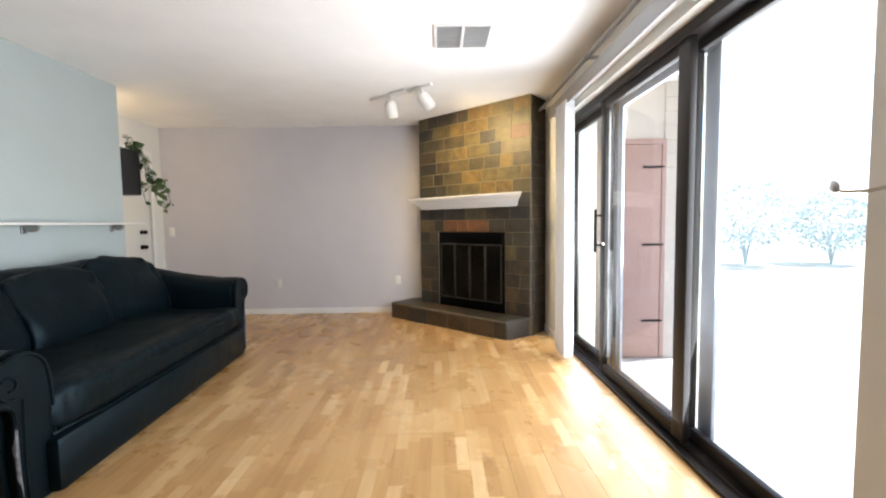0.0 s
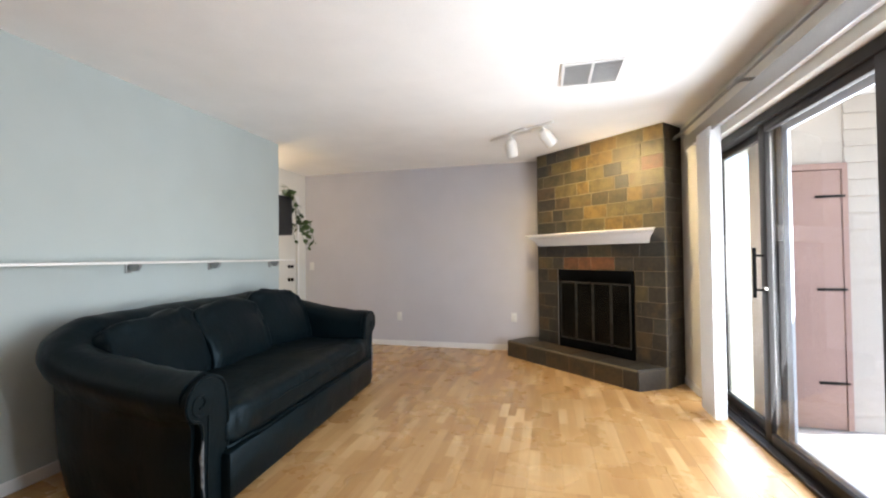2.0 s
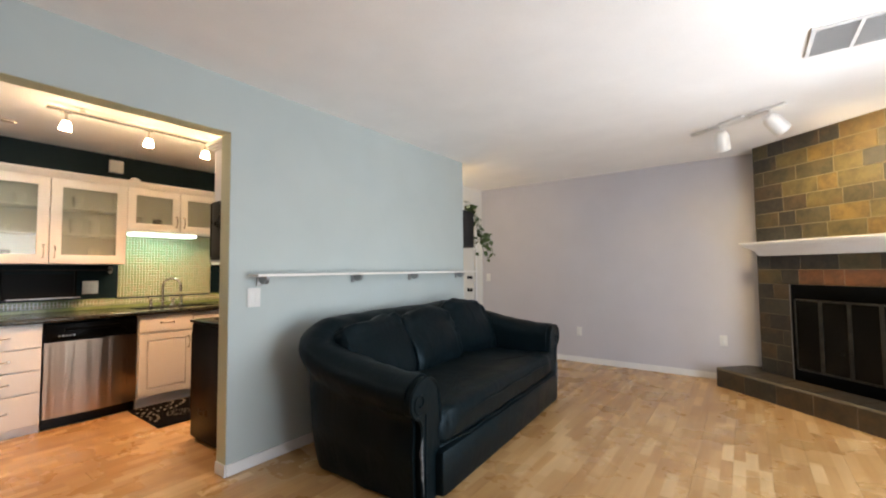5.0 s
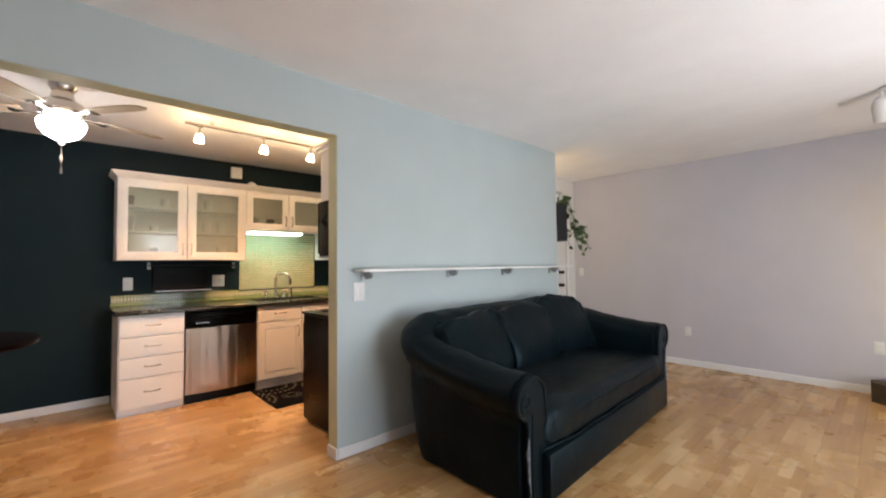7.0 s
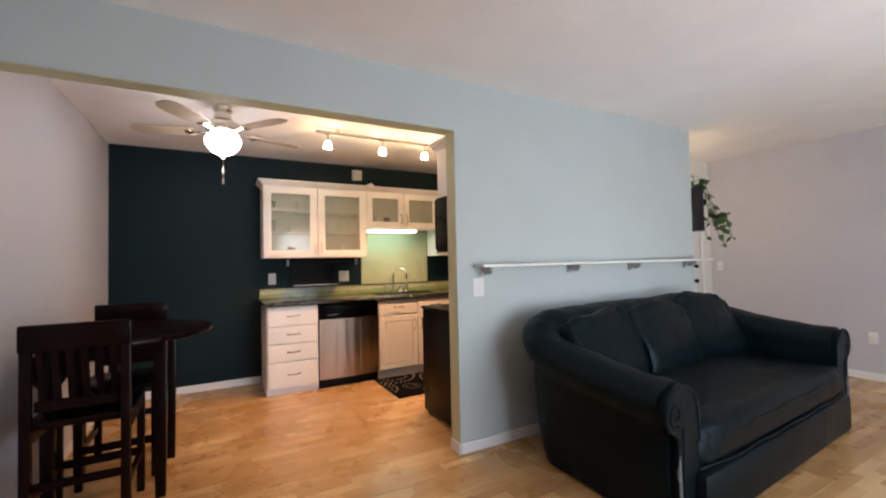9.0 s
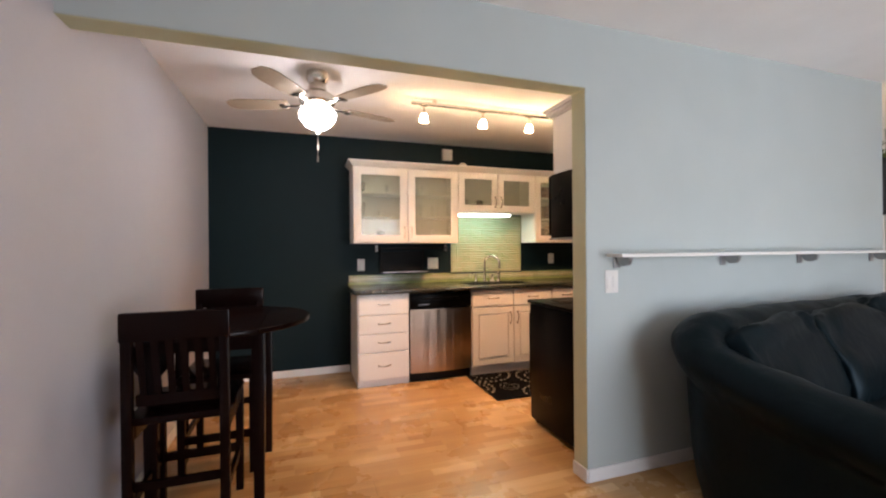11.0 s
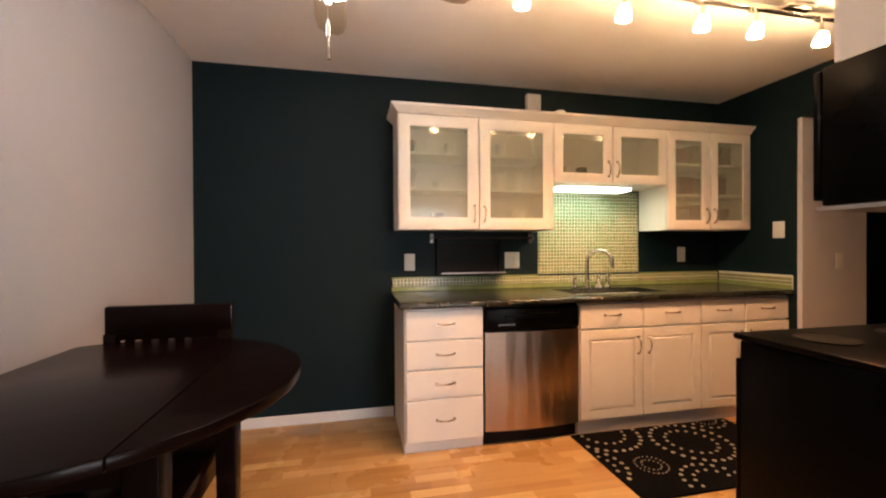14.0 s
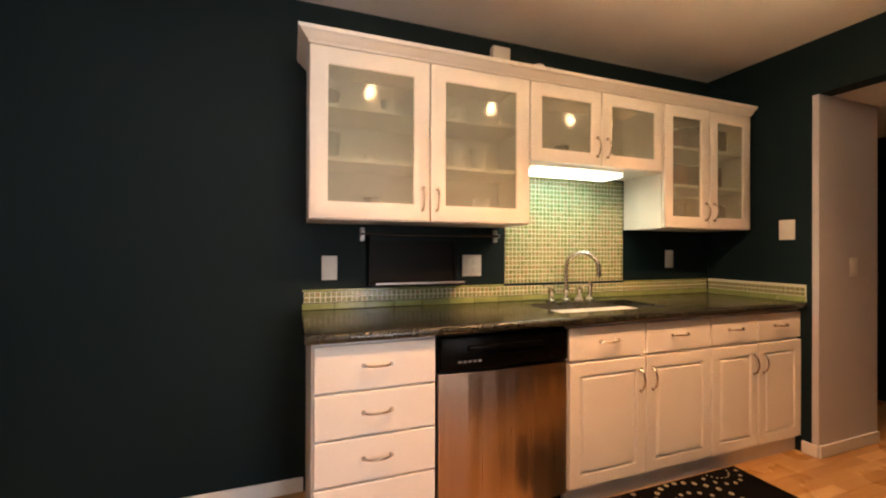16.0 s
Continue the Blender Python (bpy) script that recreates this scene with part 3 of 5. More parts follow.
# mantel: a crown-shaped shelf with mitred ends
bm = bm_new()
profile = [(0.003, 1.335), (0.055, 1.335), (0.07, 1.345), (0.085, 1.375), (0.125, 1.41), (0.165, 1.425), (0.175, 1.44), (0.175, 1.452), (0.195, 1.454), (0.195, 1.468), (0.003, 1.468)]
ends = []
for s in (0, 1):
    ring = []
    for o, z in profile:
        x = (0.125 - o * 0.72) if s == 0 else (1.375 + o * 0.95)
        ring.append(bm.verts.new((x, -o, z)))
    ends.append(ring)
    bm.faces.new(ring if s else ring[::-1])
for k in range(len(profile)):
    j = (k + 1) % len(profile)
    bm.faces.new((ends[0][k], ends[0][j], ends[1][j], ends[1][k]))
mantel = thing("mantel_shelf", FM @ Vector((0.75, -0.1, 1.335)), "white painted moulded mantel shelf on the slate fireplace", "mantel")
part("shelf", fm(bm), TRIM, mantel)

part("edge_trim", boxes((2.035, 5.80, 0.02, 2.062, 5.835, 2.43), bevel=0.003), TRIM, fireplace, "white painted edge strip")

# ---- partition shelf, switches, outlets ----
shelf = thing("wall_shelf", (WALL_X + 0.07, 4.0, 1.2), "long narrow white wall shelf on grey clamp brackets", "shelf")
part("board", boxes((WALL_X + 0.012, 2.69, 1.196, WALL_X + 0.135, 5.27, 1.213), bevel=0.003), WHITE, shelf)
for y in (2.768, 3.56, 4.255, 5.025):
    bm = bm_new()
    outline = [(0.0, 0.03)] + [(0.045 * math.cos(a), 0.03 - 0.048 * math.sin(a)) for a in [math.pi * k / 14 for k in range(15)]]
    outline = [(x, z) for x, z in outline[1:]] + [(-0.045, 0.038), (0.045, 0.038)]
    add_prism(bm, outline, 0.024, pose(WALL_X + 0.066, y + 0.012, 1.165, 90, 0, 0))
    add_box(bm, WALL_X + 0.0, y - 0.02, 1.135, WALL_X + 0.012, y + 0.02, 1.21, bevel=0.004)
    part("bracket", bm, GREY_METAL, shelf, "half-round grey metal bracket")


def plate(name, at, normal, size, label, holes="outlet", group="wall plates"):
    """A cover plate; normal is 'x', '-x', 'y' or '-y'."""
    turn = {"x": 90, "-x": -90, "y": 180, "-y": 0}[normal]
    m = pose(*at, 0, 0, turn)
    p = thing(name, at, label, "wall plate", group)
    bm = bm_new()
    add_box(bm, -size[0] / 2, -0.006, -size[1] / 2, size[0] / 2, 0.0, size[1] / 2, bevel=0.003)
    bmesh.ops.transform(bm, matrix=m, verts=bm.verts)
    part("cover", bm, PLASTIC, p)
    gangs = 2 if size[0] > 0.08 else 1
    for g in range(gangs):
        x = (g - (gangs - 1) / 2) * 0.036
        rows = [(-0.02,), (0.02,)] if holes == "outlet" else [(0.0,)]
        for (z,) in rows:
            bm = bm_new()
            if holes == "outlet":
                add_box(bm, x - 0.016, -0.009, z - 0.014, x + 0.016, -0.006, z + 0.014, bevel=0.002)
            else:
                add_box(bm, x - 0.014, -0.0085, z - 0.032, x + 0.014, -0.006, z + 0.032, bevel=0.001)
            bmesh.ops.transform(bm, matrix=m, verts=bm.verts)
            part("socket" if holes == "outlet" else "toggle", bm, PLASTIC, p)
    return p


plate("light_switch", (WALL_X, 2.735, 1.062), "x", (0.085, 0.122), "white double light switch plate on the blue wall", "switch")
plate("wall_outlet", (-1.187, Y1, 0.405), "-y", (0.07, 0.115), "white wall outlet on the grey wall")
plate("wall_outlet", (0.385, Y1, 0.428), "-y", (0.07, 0.115), "white wall outlet on the grey wall")
plate("light_switch", (-2.55, Y1, 1.105), "-y", (0.07, 0.115), "white light switch near the entry door", "switch")
plate("wall_outlet", (WX, 5.58, 0.43), "-x", (0.07, 0.115), "white wall outlet behind the blinds")
plate("wall_outlet", (X0, 1.71, 1.085), "x", (0.075, 0.12), "white wall outlet above the counter")
plate("wall_outlet", (X0, 2.485, 1.09), "x", (0.118, 0.12), "white double outlet above the counter")
plate("wall_outlet", (X0, 3.975, 1.12), "x", (0.075, 0.12), "white wall outlet beside the sink")
plate("light_switch", (-3.9, KEND, 1.305), "-y", (0.085, 0.12), "white switch plate on the dark wall", "switch")
plate("light_switch", (-3.742, 4.675, 1.08), "x", (0.07, 0.115), "white switch plate in the passage", "switch")

# ---- ceiling vent, living room track light ----
vent = thing("ceiling_vent", (1.11, 4.25, ZL), "white return-air grille in the ceiling", "vent")
vx0, vx1, vy0, vy1 = 0.92, 1.305, 4.075, 4.43
part("frame", boxes((vx0, vy0, ZL - 0.012, vx1, vy0 + 0.018, ZL - 0.001), (vx0, vy1 - 0.018, ZL - 0.012, vx1, vy1, ZL - 0.001), (vx0, vy0 + 0.018, ZL - 0.012, vx0 + 0.018, vy1 - 0.018, ZL - 0.001), (vx1 - 0.018, vy0 + 0.018, ZL - 0.012, vx1, vy1 - 0.018, ZL - 0.001), ((vx0 + vx1) / 2 - 0.008, vy0 + 0.018, ZL - 0.012, (vx0 + vx1) / 2 + 0.008, vy1 - 0.018, ZL - 0.001)), TRIM, vent, "", False)
part("backing", boxes((vx0 + 0.018, vy0 + 0.018, ZL - 0.004, vx1 - 0.018, vy1 - 0.018, ZL - 0.002)), DUCT, vent, "grey duct behind", False)
for k in range(16):
    y = vy0 + 0.026 + k * (vy1 - vy0 - 0.05) / 15
    bm = bm_new()
    for a, b in ((vx0 + 0.019, (vx0 + vx1) / 2 - 0.009), ((vx0 + vx1) / 2 + 0.009, vx1 - 0.019)):
        add_box(bm, a, -0.0075, -0.0008, b, 0.0075, 0.0008)
    bmesh.ops.transform(bm, matrix=pose(0, y, ZL - 0.0085, 35), verts=bm.verts)
    part("slat", bm, TRIM, vent, "", False)


def spot_head(parent, top, aim, can, length, radius, material, glow_mat=None, drop=0.07):
    """A lamp head: stem, knuckle and can, aimed at a point."""
    top, aim = Vector(top), Vector(aim)
    knee = top - Vector((0, 0, drop))
    d = (aim - knee).normalized()
    bm = bm_new()
    add_cyl(bm, top, knee, 0.008)
    add_cyl(bm, knee - Vector((0, 0, 0.014)), knee + Vector((0, 0, 0.01)), 0.014)
    part("stem", bm, material, parent)
    bm = bm_new()
    add_lathe(bm, [(0.0, -0.03), (radius * 0.55, -0.03), (radius * 0.8, -0.01), (radius, 0.02), (radius, length), (radius * 0.9, length), (radius * 0.88, length - 0.02)], (0, 0, 0), 24, Matrix.Translation(knee) @ d.to_track_quat("Z", "Y").to_matrix().to_4x4())
    head = part(can, bm, material if glow_mat is None else glow_mat, parent)
    bm = bm_new()
    add_lathe(bm, [(0.0, length - 0.022), (radius * 0.86, length - 0.022), (0.0, length - 0.02)], (0, 0, 0), 24, Matrix.Translation(knee) @ d.to_track_quat("Z", "Y").to_matrix().to_4x4())
    part("bulb", bm, BULB_WARM, head, "lit bulb face")
    return knee, d


track = thing("track_light", (0.573, 5.415, ZL), "white two-spot track light on the ceiling, lit", "track light")
bm = bm_new()
add_box(bm, -0.385, -0.018, -0.02, 0.385, 0.018, 0.0, bevel=0.003)
add_box(bm, -0.1, -0.055, -0.024, 0.1, 0.055, 0.0, bevel=0.008)
bmesh.ops.transform(bm, matrix=pose(0.573, 5.415, ZL - 0.001, 0, 0, -35.5), verts=bm.verts)
part("track", bm, TRIM, track)
for top, aim, power in (((0.478, 5.483, ZL - 0.02), (0.53, 5.90, 1.7), 4.5), ((0.795, 5.257, ZL - 0.02), (1.27, 5.68, 1.83), 25)):
    knee, d = spot_head(track, top, aim, "can", 0.135, 0.058, WHITE)
    lamp("track_spot", "SPOT", look(knee + d * 0.14, knee + d), power, WARM, spot=134, soft=0.06)

# ---- entry door in the hall ----
entry = thing("entry_door", (-2.66, YH - 0.5, 0), "cream painted entry door with dark knob and deadbolt", "door")
leaf = part("leaf", boxes((-2.70, YH - 0.96, 0.01, -2.664, YH - 0.06, 2.04), bevel=0.003), PAINT_WARM, entry)
part("casing", boxes((-2.654, YH - 1.04, 0.01, -2.64, YH - 0.97, 2.11), (-2.654, YH - 0.97, 2.045, -2.64, YH - 0.05, 2.11), (-2.654, YH - 0.05, 0.01, -2.64, YH - 0.012, 2.11), bevel=0.003), TRIM, entry)
for z, r in ((0.93, 0.028), (1.11, 0.026)):
    bm = bm_new()
    add_lathe(bm, [(0.0, 0.0), (r, 0.0), (r, 0.008), (0.012, 0.014), (0.012, 0.035), (r * 0.95, 0.045), (r * 0.8, 0.065), (0.0, 0.07)], (0, 0, 0), 16, pose(-2.664, YH - 0.23, z, 0, 90, 0))
    part("knob" if z < 1 else "deadbolt", bm, MATT_BLACK, leaf, "dark metal")

# unseen fixture, assumed from the hall's warm glow; its lamp is set lower
hall_light = thing("hall_light", (-2.4, 5.36, ZL), "assumed small round flush ceiling light in the hall, unseen, lit", "ceiling light")
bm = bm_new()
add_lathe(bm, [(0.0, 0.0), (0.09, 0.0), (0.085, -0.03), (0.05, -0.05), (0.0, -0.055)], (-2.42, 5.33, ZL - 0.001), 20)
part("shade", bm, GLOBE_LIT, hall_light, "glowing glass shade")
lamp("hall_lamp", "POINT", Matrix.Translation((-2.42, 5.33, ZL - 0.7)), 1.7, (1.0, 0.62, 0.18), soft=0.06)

# ---- hanging plant ----
plant = thing("hanging_plant", (-2.12, 5.48, 1.48), "trailing green pothos in a black hanging pot", "plant")
bm = bm_new()
add_box(bm, -2.22, 5.30, 1.49, -2.04, 5.56, 1.93, bevel=0.015)
part("planter", bm, POT, plant, "tall black wall planter")
rnd = random.Random(4)


def leaf_at(bm, p, d, size):
    d = Vector(d).normalized()
    m = Matrix.Translation(p) @ d.to_track_quat("Y", "Z").to_matrix().to_4x4() @ pose(0, 0, 0, rnd.uniform(-30, 30), rnd.uniform(-60, 60), 0)
    pts = [(0, 0, 0), (0.32, 0.22, 0.05), (0.40, 0.5, 0.07), (0.22, 0.85, 0.03), (0, 1.1, -0.06), (-0.22, 0.85, 0.03), (-0.40, 0.5, 0.07), (-0.32, 0.22, 0.05)]
    vs = [bm.verts.new(m @ (Vector(q) * size)) for q in pts]
    mid = bm.verts.new(m @ (Vector((0, 0.5, -0.02)) * size))
    for k in range(8):
        bm.faces.new((vs[k], vs[(k + 1) % 8], mid))


for k in range(11):
    hanging = k < 6
    start = Vector((rnd.uniform(-2.16, -2.06), rnd.uniform(5.44, 5.55), 1.925))
    bm = bm_new()
    if hanging:     # down the face of the planter, then sideways in a loose tangle
        low, reach = rnd.uniform(1.56, 1.68), rnd.uniform(0.05, 0.20)
        side = Vector((rnd.uniform(0.0, 0.55), 1.0, 0)).normalized()
        pts = [start, start + side * 0.07 + Vector((0.03, 0, 0.02))]
        for q in range(1, 6):
            pts.append(start + side * (0.09 + 0.012 * q) + Vector((0.05 + rnd.uniform(-0.015, 0.015), rnd.uniform(-0.015, 0.015), -(1.925 - low) * q / 5)))
        for q in range(1, 5):
            pts.append(pts[6] + side * reach * q / 4 + Vector((rnd.uniform(-0.02, 0.02), 0, 0.05 * math.sin(q * 0.9) - 0.012 * q * q * rnd.uniform(0.2, 1.0))))
    else:
        out = Vector((rnd.uniform(-0.4, 0.8), rnd.uniform(-0.6, 1), 0)).normalized()
        rise = rnd.uniform(0.03, 0.14)
        pts = [start + out * 0.10 * q / 4 + Vector((0, 0, rise * math.sin(q * 0.55))) for q in range(5)]
    pts = [Vector(p) for p in pts]
    add_tube(bm, pts, 0.003, 5)
    stem = part("stem", bm, LEAF, plant)
    bm = bm_new()
    for q, p in enumerate(pts[1:]):
        if hanging and 1 < q < 5 and rnd.random() < 0.45:
            continue
        for m in range(2 if hanging and q > 5 else 1):
            leaf_at(bm, p, (rnd.uniform(-0.5, 0.9), rnd.uniform(-0.5, 1.0), rnd.uniform(-0.9, 0.2)), rnd.uniform(0.045, 0.08))
    part("leaves", bm, LEAF, stem, "heart-shaped green leaves")

# ---- sofa ----
SX0, SX1, SY0, SY1 = -1.862, -0.838, 2.885, 5.22    # back, front, near end, far end


def smooth_line(pts, n=3):
    """A denser line of points through those given."""
    out = []
    q = [Vector(p) for p in pts]
    for k in range(len(q) - 1):
        a, b, c, d = q[max(0, k - 1)], q[k], q[k + 1], q[min(len(q) - 1, k + 2)]
        for m in range(n):
            f = m / n
            out.append(0.5 * (2 * b + (c - a) * f + (2 * a - 5 * b + 4 * c - d) * f * f + (3 * b - a - 3 * c + d) * f ** 3))
    return out + [q[-1]]


def sofa():
    s = thing("sofa", ((SX0 + SX1) / 2, (SY0 + SY1) / 2, 0), "black leather three-seat sofa with rolled arms", "sofa")
    # arms and back: one rolled shell swept round a rounded U
    path, rad = [], 0.27
    for k in range(13):
        path.append((SX1 - 0.03 - k / 12 * (SX1 - 0.03 - SX0 - rad), SY0, (0, -1)))
    for k in range(1, 12):
        a = math.pi / 2 * k / 12
        path.append((SX0 + rad - rad * math.sin(a), SY0 + rad - rad * math.cos(a), (-math.sin(a), -math.cos(a))))
    for k in range(41):
        path.append((SX0, SY0 + rad + k / 40 * (SY1 - SY0 - 2 * rad), (-1, 0)))
    for k in range(1, 12):
        a = math.pi / 2 * k / 12
        path.append((SX0 + rad - rad * math.cos(a), SY1 - rad + rad * math.sin(a), (-math.cos(a), math.sin(a))))
    for k in range(13):
        path.append((SX0 + rad + k / 12 * (SX1 - 0.03 - SX0 - rad), SY1, (0, 1)))
    rings = []
    bm = bm_new()
    total = len(path) - 1
    for i, (x, y, (nx, ny)) in enumerate(path):
        f = min(i, total - i) / (total / 2)
        g = min(1, max(0, (f - 0.04) / 0.5))
        h = 0.676 + 0.215 * (0.45 * g + 0.55 * g * g * (3 - 2 * g)) + 0.03 * math.sin(min(1, f) * math.pi / 2)
        h += 0.028 * (1 - g) * (i > total / 2)
        sec = [(-0.045, 0.02), (-0.035, 0.15), (-0.03, 0.28), (-0.038, h - 0.28), (-0.03, h - 0.225), (0.004, h - 0.18), (0.026, h - 0.12), (0.012, h - 0.06), (-0.045, h - 0.016), (-0.11, h), (-0.172, h - 0.018), (-0.215, h - 0.06), (-0.24, h - 0.13), (-0.245, 0.3), (-0.24, 0.02)]
        sec = [(o - 0.085 * g * max(0.0, 1 - z / 0.5), z) if n < 4 else (o, z) for n, (o, z) in enumerate(sec)]
        rings.append([bm.verts.new((x + nx * p.x, y + ny * p.x, max(0.02, p.y))) for p in smooth_line([(o, z, 0) for o, z in sec])])
    for a, b in zip(rings, rings[1:]):
        for k in range(len(a) - 1):
            bm.faces.new((a[k], a[k + 1], b[k + 1], b[k]))
    bm.faces.new(rings[0])
    bm.faces.new(rings[-1][::-1])
    rumple(bm, 0.009, 6.5)
    part("arms_and_back", bm, LEATHER, s, "rolled leather arms and back")
    # base, with a panel that stands a little forward between the arms
    part("base", boxes((SX0 + 0.17, SY0 + 0.19, 0.018, SX1 + 0.060, SY1 - 0.19, 0.262), bevel=0.025), LEATHER, s)
    bm = bm_new()
    add_pillow(bm, (0.89, SY1 - SY0 - 0.40, 0.235), pose(SX1 - 0.403, (SY0 + SY1) / 2, 0.365), 0.38, 0.10, 140, 22)
    for v in bm.verts:
        v.co.z -= 0.018 * math.exp(-((v.co.x - SX1 + 0.3) / 0.2) ** 2) * (v.co.z > 0.36)
    rumple(bm, 0.014, 6.0)
    rumple(bm, 0.005, 16.0, 2.0)
    part("seat_cushion", bm, LEATHER, s, "wide leather seat cushion")
    for z, out in ((0.270, 0.040), (0.392, 0.038)):
        bm = bm_new()
        add_tube(bm, [(SX1 + out - 0.03 * (abs(k - 20) / 20) ** 8, SY0 + 0.22 + k * (SY1 - SY0 - 0.44) / 40, z + 0.005 * math.sin(k * 0.7)) for k in range(41)], 0.007, 6)
        part("piping", bm, LEATHER, s)
    w = (SY1 - SY0 - 0.44) / 3
    for k in range(3):
        bm = bm_new()
        yc = SY0 + 0.22 + w * (k + 0.5)
        add_pillow(bm, (0.27, w * 1.13, 0.55), pose(0, 0, 0), 0.34, 0.26, 64, 30)
        for v in bm.verts:      # a slumped belly and a gathered top
            v.co.x += 0.035 * math.cos(math.pi * min(1, abs(v.co.z + 0.08) / 0.3)) * (v.co.x > 0)
            v.co.z += 0.02 * math.sin(7 * v.co.y + k)
        bmesh.ops.transform(bm, matrix=pose(SX0 + (0.275, 0.285, 0.275)[k], yc, (0.606, 0.618, 0.648)[k], (2, 0, -3)[k], -15, (4, 0, -6)[k]), verts=bm.verts)
        rumple(bm, 0.026, 5.5, k * 3.0)
        rumple(bm, 0.007, 17.0, k * 5.0 + 1.0)
        cushion = part("back_cushion", bm, LEATHER, s, "slumped leather back cushion")
    for y, sg in ((SY0, -1), (SY1, 1)):
        edge = smooth_line([(-0.072, 0.02, 0), (-0.062, 0.16, 0), (-0.058, 0.3, 0), (-0.066, 0.405, 0), (-0.05, 0.46, 0), (-0.006, 0.484, 0), (0.025, 0.53, 0), (0.014, 0.60, 0), (-0.04, 0.647, 0), (-0.11, 0.664, 0), (-0.172, 0.642, 0), (-0.215, 0.59, 0), (-0.234, 0.47, 0), (-0.236, 0.3, 0), (-0.236, 0.02, 0)])
        if sg > 0:
            edge = [Vector((p.x, p.y + 0.028 * min(1, max(0, (p.y - 0.3) / 0.15)), 0)) for p in edge]
        bm = bm_new()
        add_prism(bm, [(p.x * sg, p.y) for p in edge][::sg], 0.058, Matrix(((0, 0, 1, SX1 - 0.05), (1, 0, 0, y), (0, 1, 0, 0), (0, 0, 0, 1))))
        front = part("arm_front", bm, LEATHER, s, "scrolled arm front")
        bm = bm_new()
        add_tube(bm, [(SX1 + 0.008, y + sg * p.x, p.y) for p in edge], 0.009, 6)
        add_tube(bm, [(SX1 + 0.009, y + sg * (-0.052 + r * math.cos(a)), 0.548 + r * math.sin(a)) for a, r in [(-1.9 + q * 0.36, 0.058 - 0.0021 * q) for q in range(20)]], 0.006, 6)
        add_tube(bm, [(SX1 + 0.009, y + sg * o, z) for o, z in ((-0.10, 0.06), (-0.095, 0.2), (-0.1, 0.36), (-0.104, 0.48))], 0.006, 6)
        part("piping", bm, LEATHER, front)
        bm = bm_new()
        add_tube(bm, [(SX1 + 0.010, y + sg * d, z) for d, z in ((-0.074, 0.07), (-0.062, 0.17), (-0.058, 0.3), (-0.066, 0.40))], [0.004, 0.009, 0.010, 0.005], 8)
        part("worn_edge", bm, WORN, front, "greyed worn leather edge")
    for x in (SX0 + 0.28, SX1 - 0.12):
        for y in (SY0 + 0.3, SY1 - 0.3):
            bm = bm_new()
            add_cyl(bm, (x, y, 0.0), (x, y, 0.052), 0.025, 0.03)
            part("foot", bm, MATT_BLACK, s)
    s.rotation_euler = (0, 0, radians(3.4))


sofa()

# ---- kitchen: base cabinets, dishwasher, worktop, uppers ----
KF = -3.826     # front of the base cabinets
CT0, CT1 = 0.838, 0.878


def bow_handle(bm, p, along, length, out):
    """A bow pull centred at p on a front facing +x."""
    p, along = Vector(p), Vector(along)
    pts = []
    for k in range(13):
        f = -1 + 2 * k / 12
        pts.append(p + along * (f * length / 2) + Vector((0.006 + out * (1 - f * f) ** 0.6, 0, 0)))
    add_tube(bm, pts, 0.0048, 8)
    for e in (-1, 1):
        q = p + along * (e * length / 2)
        add_cyl(bm, q, q + Vector((0.009, 0, 0)), 0.0085, seg=10)


def raised_front(y0, y1, z0, z1, x, field=True):
    """A drawer or door front with an eased edge, and a routed panel on tall ones."""
    bm = bm_new()
    tall = field and z1 - z0 > 0.3
    add_box(bm, x, y0, z0, x + 0.019, y1, z1, bevel=0.0 if tall else 0.004)
    if tall:
        bm.faces.ensure_lookup_table()
        front = [f for f in bm.faces if all(v.co.x > x + 0.018 for v in f.verts)]
        bmesh.ops.inset_region(bm, faces=front, thickness=0.003, depth=0.003)
        bmesh.ops.inset_region(bm, faces=front, thickness=0.076, depth=0.0)
        bmesh.ops.inset_region(bm, faces=front, thickness=0.003, depth=-0.012)
        bmesh.ops.inset_region(bm, faces=front, thickness=0.013, depth=0.0)
        bmesh.ops.inset_region(bm, faces=front, thickness=0.010, depth=0.013)
    return bm


def base_unit(y0, y1, fronts, label):
    """fronts: rows of (kind, y0, y1, z0, z1, handle side)."""
    c = thing("base_cabinet", ((X0 + KF) / 2, (y0 + y1) / 2, 0), label, "cabinet", "kitchen base cabinets")
    part("body", boxes((X0 + 0.002, y0, 0.09, KF - 0.021, y1, CT0 - 0.001)), WHITE, c, "", False)
    part("toe_kick", boxes((X0 + 0.002, y0, 0.001, KF - 0.03, y1, 0.089)), TRIM, c, "grey-white toe kick", False)
    for kind, a, b, z0, z1, side in fronts:
        f = part(kind, raised_front(a, b, z0, z1, KF - 0.02), WHITE, c, "", False)
        bm = bm_new()
        if side == 0:
            bow_handle(bm, (KF - 0.001, (a + b) / 2, (z0 + z1) / 2 + 0.005), (0, 1, 0), 0.105, 0.026)
        else:
            y = b - 0.035 if side > 0 else a + 0.035
            bow_handle(bm, (KF - 0.001, y, z1 - 0.11), (0, 0, 1), 0.105, 0.026)
        part("handle", bm, CHROME, f, "satin nickel bow handle")
    return c


